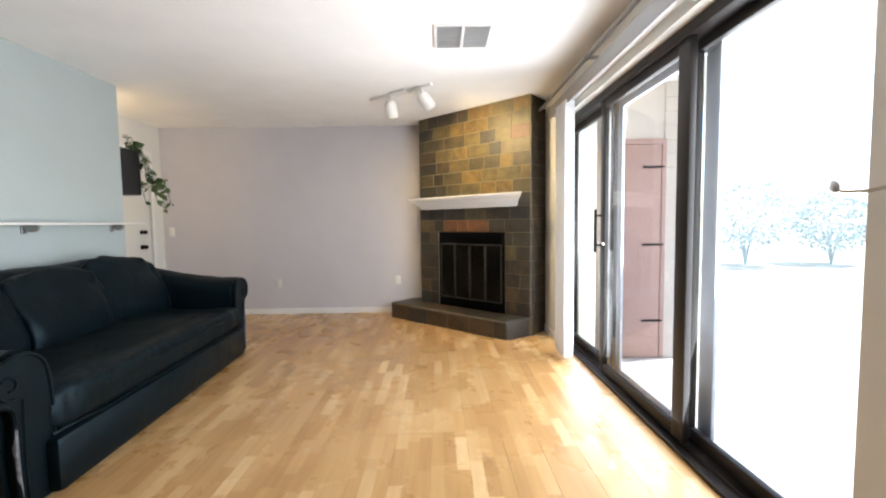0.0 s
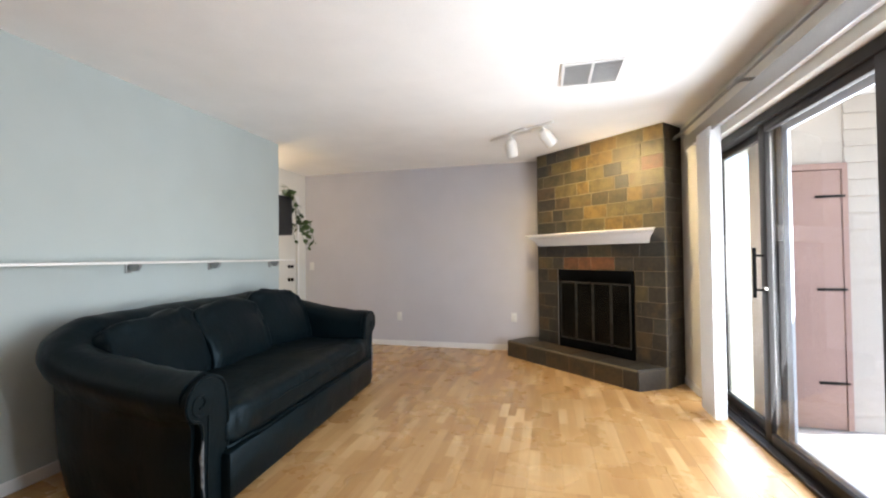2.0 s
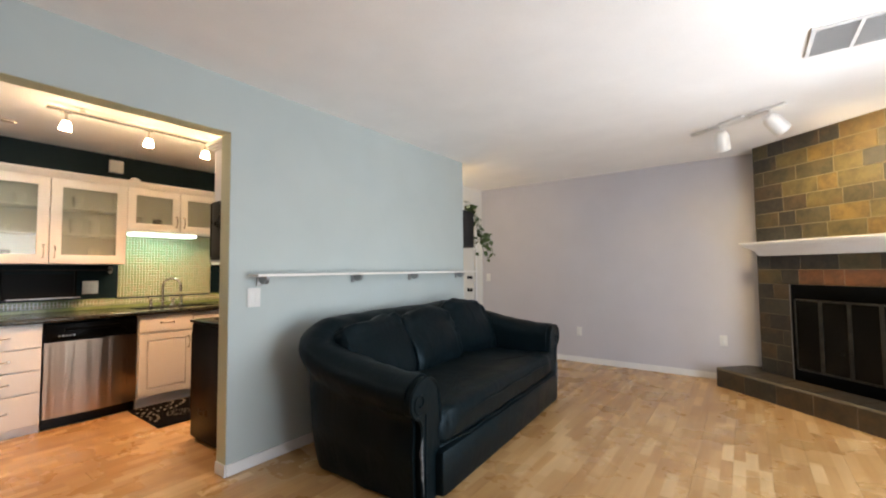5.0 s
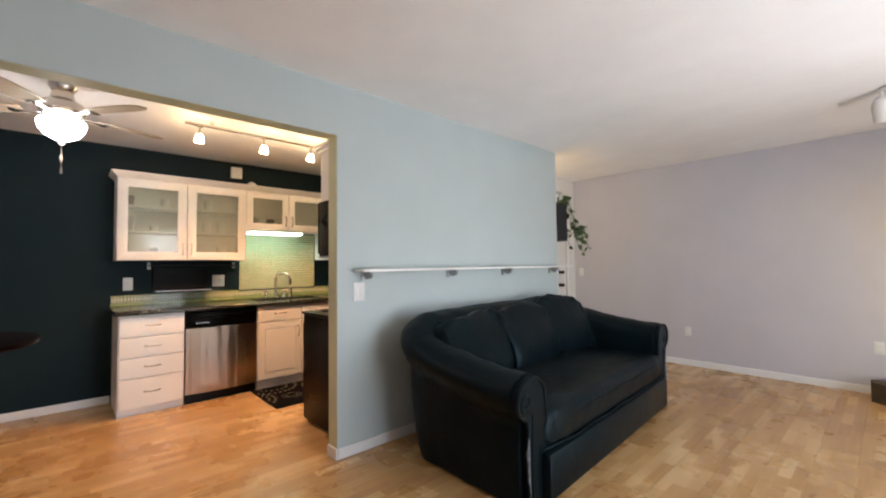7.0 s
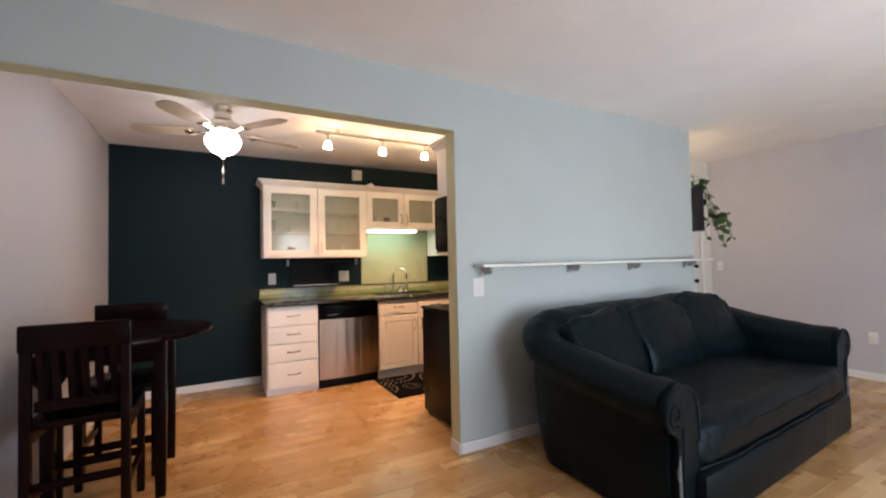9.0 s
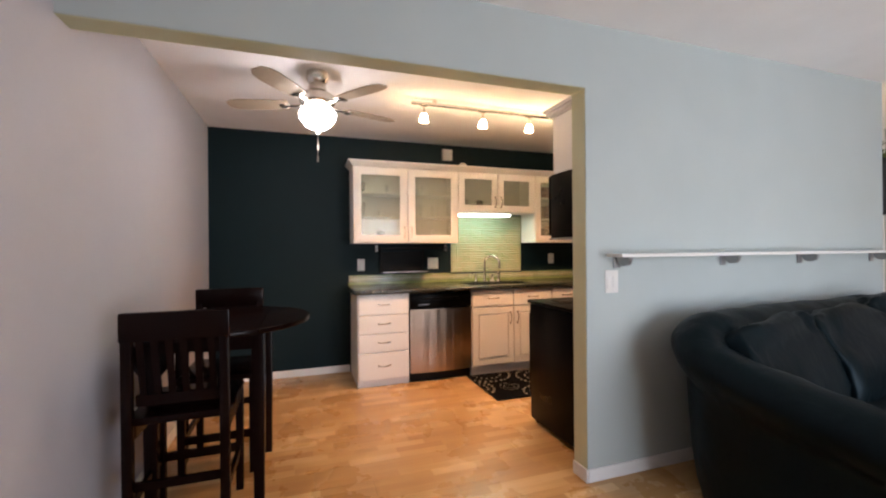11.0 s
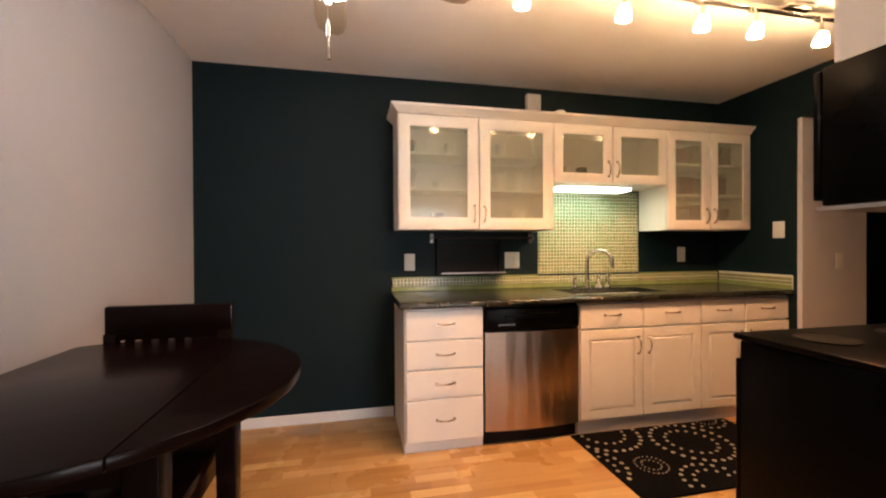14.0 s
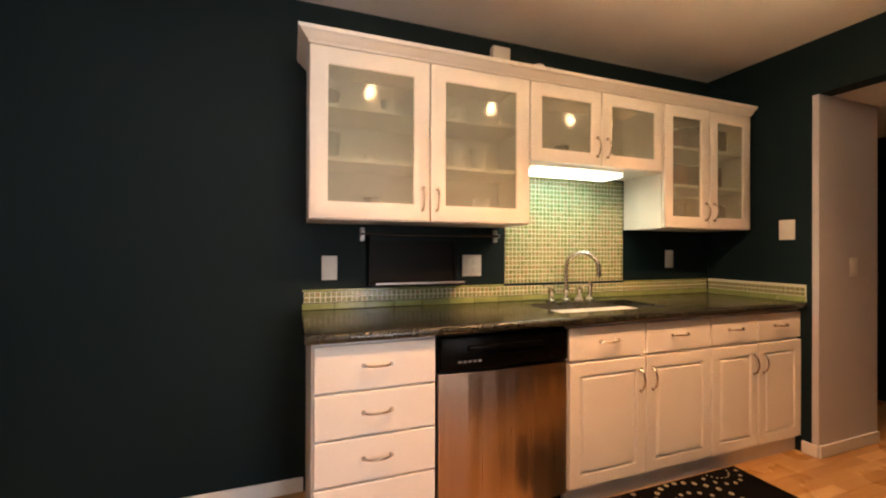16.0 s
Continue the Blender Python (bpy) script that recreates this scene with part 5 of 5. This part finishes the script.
part("bowl", bm, GLOBE_LIT, fan, "glowing frosted glass bowl")
bm = bm_new()
add_lathe(bm, [(0.0, 2.020), (0.024, 2.016), (0.022, 2.002), (0.008, 1.99), (0.0, 1.988)], FC, 14)
part("finial", bm, CHROME, fan)
for dx, end in ((0.012, 1.88), (-0.010, 1.815)):
    bm = bm_new()
    add_cyl(bm, FC + Vector((dx, 0, 1.99)), FC + Vector((dx, 0, end + 0.04)), 0.002, seg=6)
    add_cyl(bm, FC + Vector((dx, 0, end + 0.04)), FC + Vector((dx, 0, end)), 0.006, seg=8)
    part("pull_chain", bm, CHROME, fan, "pull chain with a small knob")
BLADE = surface("pale_maple_blade", (0.42, 0.34, 0.24), 0.45, var=0.06, stretch=(1, 1, 1), bump=0.03)
for k in range(5):
    turn = pose(FC.x, FC.y, 2.178, 0, 0, 38 + 72 * k)
    bm = bm_new()
    outline = [(0.18, -0.046), (0.30, -0.062), (0.46, -0.066), (0.53, -0.056), (0.565, -0.03), (0.565, 0.03), (0.53, 0.056), (0.46, 0.066), (0.30, 0.062), (0.18, 0.046)]
    add_prism(bm, outline, 0.007, pose(0, 0, 0, 8))
    bmesh.ops.transform(bm, matrix=turn, verts=bm.verts)
    blade = part("blade", bm, BLADE, fan, "pale wooden blade", False)
    bm = bm_new()
    add_box(bm, 0.09, -0.016, -0.008, 0.24, 0.016, -0.001, bevel=0.003)
    add_box(bm, 0.2, -0.04, -0.008, 0.235, 0.04, -0.001, bevel=0.003)
    bmesh.ops.transform(bm, matrix=turn, verts=bm.verts)
    part("blade_arm", bm, CHROME, blade)
lamp("fan_lamp", "POINT", Matrix.Translation((FC.x, FC.y, 1.93)), 1.0, (1.0, 0.92, 0.85), soft=0.1)
lamp("fan_bulb", "POINT", Matrix.Translation((FC.x, FC.y, 2.09)), 8.0, (1.0, 0.90, 0.82), soft=0.04)

# ---- table and two tall chairs ----
TC, TR, TZ = Vector((-2.63, 0.70, 0)), 0.482, 0.88
table = thing("dining_table", TC, "round espresso drop-leaf counter-height table against the wall", "table")
def disc(y0, y1):
    pts = []
    for k in range(49):
        y = y0 + (y1 - y0) * k / 48
        pts.append((math.sqrt(max(0, TR * TR - y * y)), y))
    return pts + [(-x, y) for x, y in pts[::-1]]
for nm, a, b, lab in (("centre_top", -0.25, 0.248, "polished espresso top"), ("leaf", 0.252, TR - 0.0005, "raised half-round leaf")):
    bm = bm_new()
    add_prism(bm, disc(a, b), 0.026, Matrix.Translation(TC + Vector((0, 0, TZ - 0.026))))
    bmesh.ops.bevel(bm, geom=[e for e in bm.edges if abs(e.verts[0].co.z - e.verts[1].co.z) < 1e-5 and len(e.link_faces) == 2 and e.calc_length() < 0.2], offset=0.006, segments=2, profile=0.5, affect="EDGES")
    part(nm, bm, ESPRESSO, table, lab)
bm = bm_new()
add_prism(bm, disc(0.252, TR - 0.0005), 0.022, Matrix.Translation(TC + Vector((0, -0.275, TZ - 0.05))) @ pose(0, 0.0, 0.25, -90, 0, 0))
part("leaf", bm, ESPRESSO, table, "leaf folded down at the wall")
part("apron", boxes((TC.x - 0.27, 0.47, TZ - 0.11, TC.x + 0.27, 0.49, TZ - 0.027), (TC.x - 0.27, 0.91, TZ - 0.11, TC.x + 0.27, 0.93, TZ - 0.027), (TC.x - 0.29, 0.49, TZ - 0.11, TC.x - 0.27, 0.91, TZ - 0.027), (TC.x + 0.27, 0.49, TZ - 0.11, TC.x + 0.29, 0.91, TZ - 0.027)), ESPRESSO, table, "", False)
for x, sx in ((TC.x - 0.265, -1), (TC.x + 0.245, 1)):
    for y in (0.475, 0.935):
        bm = bm_new()
        add_box(bm, x - 0.032, y - 0.032, 0.0, x + 0.032, y + 0.032, TZ - 0.027, bevel=0.004)
        for v in bm.verts:
            if v.co.z < 0.3:
                v.co.x = x + (v.co.x - x) * 0.75
                v.co.y = y + (v.co.y - y) * 0.75
        part("leg", bm, ESPRESSO, table)


def tall_chair():
    """A counter-height chair facing +x; its back is at x = 0."""
    c = thing("counter_chair", (0, 0, 0), "espresso wooden counter chair with a slatted back", "chair", "chairs at the table")
    w = 0.39
    top, sz = 1.0, 0.55
    for y in (-w / 2 + 0.02, w / 2 - 0.02):
        bm = bm_new()
        add_box(bm, -0.018, y - 0.019, 0.0, 0.018, y + 0.019, top - 0.09, bevel=0.004)
        for v in bm.verts:
            if v.co.z > 0.62:
                v.co.x -= 0.05 * (v.co.z - 0.62) / 0.38
            if v.co.z < 0.1:
                v.co.x -= 0.03
        part("back_post", bm, ESPRESSO, c)
        bm = bm_new()
        add_box(bm, 0.36, y - 0.018, 0.0, 0.396, y + 0.018, sz - 0.02, bevel=0.004)
        part("front_leg", bm, ESPRESSO, c)
        part("side_stretcher", boxes((0.015, y - 0.01, 0.2, 0.362, y + 0.01, 0.235)), ESPRESSO, c, "", False)
        part("side_rail", boxes((0.015, y - 0.011, sz - 0.08, 0.362, y + 0.011, sz - 0.021)), ESPRESSO, c, "", False)
    bm = bm_new()
    add_box(bm, -0.062, -w / 2 - 0.004, top - 0.118, -0.036, w / 2 + 0.004, top, bevel=0.008)
    part("top_rail", bm, ESPRESSO, c, "broad top rail")
    part("low_rail", boxes((-0.014, -w / 2 + 0.04, sz + 0.06, 0.008, w / 2 - 0.04, sz + 0.105)), ESPRESSO, c, "", False)
    for k in range(6):
        y = -0.128 + k * 0.0512
        bm = bm_new()
        add_box(bm, -0.008, y - 0.013, sz + 0.10, 0.004, y + 0.013, top - 0.11)
        for v in bm.verts:
            v.co.x -= 0.045 * max(0, (v.co.z - 0.7)) / 0.17
        part("slat", bm, ESPRESSO, c, "", False)
    bm = bm_new()
    add_box(bm, -0.015, -w / 2, sz - 0.02, 0.41, w / 2, sz + 0.015, bevel=0.01)
    part("seat", bm, ESPRESSO, c)
    part("front_stretcher", boxes((0.37, -w / 2 + 0.02, 0.2, 0.39, w / 2 - 0.02, 0.24)), ESPRESSO, c, "", False)
    part("back_stretcher", boxes((-0.01, -w / 2 + 0.02, 0.26, 0.01, w / 2 - 0.02, 0.295)), ESPRESSO, c, "", False)
    return c


chair = tall_chair()
chair.matrix_basis = pose(-3.05, 0.70, 0, 0, 0, 0)
copy_thing(chair, pose(-2.13, 0.655, 0, 0, 0, 180))

# ---- rug ----
rug = thing("kitchen_rug", (-3.5, 3.2, 0), "black rug with rings of tan dots before the sink", "rug")
RX0, RX1, RY0, RY1 = -3.84, -3.16, 2.64, 3.79
part("mat", boxes((RX0, RY0, 0.001, RX1, RY1, 0.011), bevel=0.003), RUG, rug)
rnd = random.Random(2)
verts, faces = [], []
for cx, cy, radii in ((-3.60, 3.305, (0.14, 0.222)), (-3.82, 2.84, (0.14, 0.228)), (-3.423, 2.885, (0.05, 0.084)), (-3.21, 3.10, (0.108, 0.165)), (-3.474, 2.54, (0.146, 0.20)), (-3.40, 3.68, (0.06, 0.10)), (-3.85, 3.63, (0.08, 0.13))):
    for r in radii:
        n = int(2 * math.pi * r / (0.051 if r > 0.1 else 0.022))
        for k in range(n):
            a = 2 * math.pi * k / n
            x, y, s = cx + r * math.cos(a), cy + r * math.sin(a), (0.006 + 0.030 * r if r > 0.1 else 0.0045)
            if RX0 + s < x < RX1 - s and RY0 + s < y < RY1 - s:
                b = len(verts)
                for q in range(8):
                    verts.append((x + s * math.cos(q * math.pi / 4), y + s * math.sin(q * math.pi / 4), 0.0125))
                for q in range(8):
                    verts.append((x + s * math.cos(q * math.pi / 4), y + s * math.sin(q * math.pi / 4), 0.0105))
                faces.append(tuple(range(b, b + 8)))
                faces += [(b + q, b + (q + 1) % 8, b + 8 + (q + 1) % 8, b + 8 + q) for q in range(8)]
me = bpy.data.meshes.new("dots")
me.from_pydata(verts, [], faces)
me.materials.append(RUG_TAN)
dots = new("dots", me)
dots.parent = rug
dots.matrix_parent_inverse = Matrix.Translation(rug.location).inverted()
tagged(dots, "tan dots in rings", kind="stuff")

# ---- outside the sliding door ----
tagged(part("ground", boxes((X1 + 0.13, -40, -0.3, 80, 60, -0.10)), LAWN, None, "", False), "lawn beyond the patio", "", "", "structure")
tagged(part("pavement", boxes((X1 + 0.14, -2.0, -0.11, 6.5, 4.95, -0.05)), CONCRETE, None, "", False), "pale concrete patio", "", "", "structure")
structure("porch_ceiling", boxes((X1 + 0.14, -2.0, 2.362, 3.9, 6.8, 2.46)), TRIM, "white porch ceiling")
shed = thing("storage_shed", (2.9, 5.0, -0.05), "cream lap-sided porch store with a faded red door", "shed")
part("wall", boxes((2.40, 4.972, -0.05, 3.2, 5.2, 2.36)), SIDING, shed, "", False)
for k in range(20):
    z = -0.05 + 0.12 * k
    bm = bm_new()
    add_prism(bm, [(0, 0), (0.022, 0.0), (0.006, 0.122), (0, 0.122)], 0.30, Matrix(((0, 0, 1, 2.9), (-1, 0, 0, 4.972), (0, 1, 0, z), (0, 0, 0, 1))))
    part("lap_board", bm, SIDING, shed, "", False)
sd = part("door", boxes((2.54, 4.93, -0.04, 2.86, 4.968, 1.82), bevel=0.004), SHED_RED, shed, "faded red plank door")
part("casing", boxes((2.50, 4.925, -0.04, 2.535, 4.965, 1.87), (2.865, 4.925, -0.04, 2.898, 4.965, 1.87), (2.535, 4.925, 1.825, 2.865, 4.965, 1.87)), SHED_RED, shed, "", False)
for z in (0.28, 0.95, 1.62):
    part("hinge", boxes((2.70, 4.922, z, 2.88, 4.929, z + 0.018)), MATT_BLACK, sd, "strap hinge", False)

def shrub(at, size, seed):
    r = random.Random(seed)
    s = thing("shrub", at, "leafy garden shrub, its colour paled to paint glare", "shrub", "garden shrubs")
    bm = bm_new()
    for k in range(5):
        a = 2 * math.pi * k / 5
        add_tube(bm, [at, (at[0] + 0.15 * math.cos(a), at[1] + 0.15 * math.sin(a), at[2] + size * 0.5), (at[0] + 0.35 * size * math.cos(a), at[1] + 0.35 * size * math.sin(a), at[2] + size)], [0.03, 0.02, 0.008], 6)
    part("branches", bm, HEDGE_GLARE, s)
    verts, faces = [], []
    for k in range(2600):
        v = Vector((r.gauss(0, 1), r.gauss(0, 1), r.gauss(0, 1))).normalized() * r.uniform(0.4, 1.0) ** 0.5
        p = Vector(at) + Vector((v.x * size * 0.6, v.y * size * 0.6, size * 0.75 + v.z * size * 0.55))
        u, w = Vector((r.gauss(0, 1), r.gauss(0, 1), r.gauss(0, 1))).normalized() * 0.06, Vector((r.gauss(0, 1), r.gauss(0, 1), r.gauss(0, 1))).normalized() * 0.035
        b = len(verts)
        verts += [p - u, p + w, p + u, p - w]
        faces.append((b, b + 1, b + 2, b + 3))
    me = bpy.data.meshes.new("foliage")
    me.from_pydata([tuple(v) for v in verts], [], faces)
    me.materials.append(HEDGE_GLARE)
    f = new("foliage", me)
    f.parent = s
    f.matrix_parent_inverse = Matrix.Translation(s.location).inverted()


shrub((9.4, 12.6, -0.1), 1.9, 1)
shrub((11.8, 12.6, -0.1), 1.6, 2)

# ---- slate tiles on the fireplace ----
slate_meshes = {}


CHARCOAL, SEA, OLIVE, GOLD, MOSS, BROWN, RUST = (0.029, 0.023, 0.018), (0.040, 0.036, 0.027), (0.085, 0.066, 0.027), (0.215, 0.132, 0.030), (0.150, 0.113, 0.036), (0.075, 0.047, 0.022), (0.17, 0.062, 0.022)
# lamplight painted above the mantel as gold tones, shade below as dark ones
TONES_LAMPLIT = (GOLD, GOLD, GOLD, MOSS, MOSS, OLIVE, BROWN, SEA, GOLD, GOLD, MOSS)
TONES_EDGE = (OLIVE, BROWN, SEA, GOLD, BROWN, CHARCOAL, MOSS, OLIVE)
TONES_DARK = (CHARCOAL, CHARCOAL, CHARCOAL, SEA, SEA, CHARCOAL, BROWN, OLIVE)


def slate_tile(u0, u1, z0, z1, m, thick=0.018, tone=None):
    key = (round(u1 - u0, 3), round(z1 - z0, 3), round(thick, 3))
    if key not in slate_meshes:
        bm = bm_new()
        add_box(bm, 0, -thick, 0, key[0], 0, key[1], bevel=0.0018, seg=1)
        slate_meshes[key] = mesh_of(bm, "slate_tile", SLATE)
    ob = new("slate_tile", slate_meshes[key])
    ob.color = (*(tone or rnd.choice(TONES_DARK)), 1)
    ob.parent = fireplace
    ob.matrix_parent_inverse = Matrix.Translation(fireplace.location).inverted()
    ob.matrix_basis = m @ Matrix.Translation((u0, 0, z0))
    return ob


def tile_run(m, u0, u1, z0, z1, shift, skip=None, gap=0.005, tones=TONES_DARK, pick=None):
    x = u0 - shift
    while x < u1 - 0.01:
        wide = rnd.choice((0.305, 0.305, 0.280, 0.205, 0.155))
        a, b = max(u0, x), min(u1, x + wide)
        x += wide
        if u1 - b < 0.06:
            b = x = u1
        if skip:
            if a >= skip[0] - 0.01 and b <= skip[1] + 0.01:
                continue
            if a < skip[0] < b:
                b = skip[0]
            elif a < skip[1] < b:
                a = skip[1]
        if b - a > 0.03:
            tone = RUST if pick and pick[0] < (a + b) / 2 < pick[1] else rnd.choice(TONES_EDGE if tones is TONES_LAMPLIT and a < 0.4 else tones)
            slate_tile(round(a, 3) + gap / 2, round(b, 3) - gap / 2, z0 + gap / 2, z1 - gap / 2, m, 0.0185 + 0.001 * rnd.randint(0, 3), tone)


rnd = random.Random(5)
course = (ZL - FBT) / 10
low = (FBT - HH) / 6
FACE = FM @ Matrix.Translation((0, 0.02, 0))
# joints drawn narrower below the mantel to imitate grout in shade
for k in range(6):
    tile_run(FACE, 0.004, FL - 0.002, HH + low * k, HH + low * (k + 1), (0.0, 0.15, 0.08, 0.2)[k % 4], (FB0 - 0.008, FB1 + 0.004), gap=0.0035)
for k in range(10):
    z0 = FBT + course * k
    tile_run(FACE, 0.004, FL - 0.002, z0, z0 + course, (0.07, 0.15, 0.0, 0.2)[k % 4], gap=0.0065 if k > 2 else 0.004, tones=TONES_LAMPLIT if k > 2 else TONES_DARK, pick={0: (0.45, 1.1), 7: (1.33, 1.6)}.get(k))
# the return towards the glass wall; shade painted in as all-charcoal tiles, thin joints
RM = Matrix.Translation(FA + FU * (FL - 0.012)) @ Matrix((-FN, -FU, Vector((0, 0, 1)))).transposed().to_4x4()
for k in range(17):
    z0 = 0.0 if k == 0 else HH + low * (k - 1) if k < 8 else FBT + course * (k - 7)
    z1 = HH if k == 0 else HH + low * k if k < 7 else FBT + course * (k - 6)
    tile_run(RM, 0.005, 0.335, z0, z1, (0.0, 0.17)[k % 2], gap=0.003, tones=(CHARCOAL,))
# hearth: top and front rows; its end is cut towards the corner of the breast
HTM = FM @ Matrix(((1, 0, 0, 0), (0, 0, 1, -0.285), (0, -1, 0, HH - 0.016), (0, 0, 0, 1)))
x = -0.24
while x < 1.4:
    b = min(x + 0.305, 1.43)
    tone = rnd.choice((BROWN, CHARCOAL, SEA, BROWN, CHARCOAL))
    if b < 1.4:
        slate_tile(x + 0.003, b - 0.003, 0.003, 0.298, HTM, 0.016)
    slate_tile(max(x, -0.24) + 0.003, b - 0.003, 0.0, HH - 0.019, FM @ Matrix.Translation((0, -0.276, 0)), 0.016, tone)
    x = b
bm = bm_new()
add_prism(bm, [(1.288, -0.285), (1.432, -0.285), (1.53, 0.012), (1.288, 0.012)], 0.016, Matrix.Translation((0, 0, HH - 0.0165)))
last = part("slate_tile", fm(bm), SLATE, fireplace, "", False)
bm = bm_new()
add_prism(bm, [(-0.237, 0.016), (0.001, 0.016), (0.001, 0.308), (-0.237, 0.098)], 0.016, Matrix.Translation((0, 0, HH - 0.0165)))
back_tile = part("slate_tile", fm(bm), SLATE, fireplace, "", False)
back_tile.color = (*CHARCOAL, 1)
bm = bm_new()
add_box(bm, -0.2465, -0.285, 0, -0.2355, 0.095, HH - 0.002, bevel=0.0018, seg=1)
end_tile = part("slate_tile", fm(bm), SLATE, fireplace, "", False)
end_tile.color = (*BROWN, 1)
last.color = (*SEA, 1)
run = Vector((0.1, 0.305, 0)).normalized()
HR = FM @ Matrix((run, Vector((-run.y, run.x, 0)), Vector((0, 0, 1)))).transposed().to_4x4()
HR.translation = FM @ Vector((1.43, -0.29, 0))
slate_tile(0.003, 0.30, 0.0, HH - 0.019, HR, 0.012)

# ---- laminate planks ----
plank_meshes = {}


def plank(x0, x1, y0, y1, parent):
    key = (round(x1 - x0, 3), round(y1 - y0, 3))
    if key not in plank_meshes:
        bm = bm_new()
        add_box(bm, 0, 0, -0.010, key[0] - 0.0006, key[1] - 0.0006, 0.0, bevel=0.0006, seg=1)
        plank_meshes[key] = mesh_of(bm, "plank", LAMINATE)
    ob = new("plank", plank_meshes[key])
    ob.parent = parent
    ob.location = (x0, y0, 0)
    return ob


slab = bpy.data.objects["floor"]
rnd = random.Random(11)
col = 0
x = -4.4415
while x < X1 + 0.05:
    y = Y0 - 0.02 - rnd.choice((0.0, 0.3, 0.6, 0.9))
    while y < Y1:
        a, b = max(y, Y0 - 0.02), min(y + 1.2, Y1 + 0.02)
        plank(x, min(x + 0.19, X1 + 0.06), round(a, 2), round(b, 2), slab)
        y += 1.2
    x += 0.19
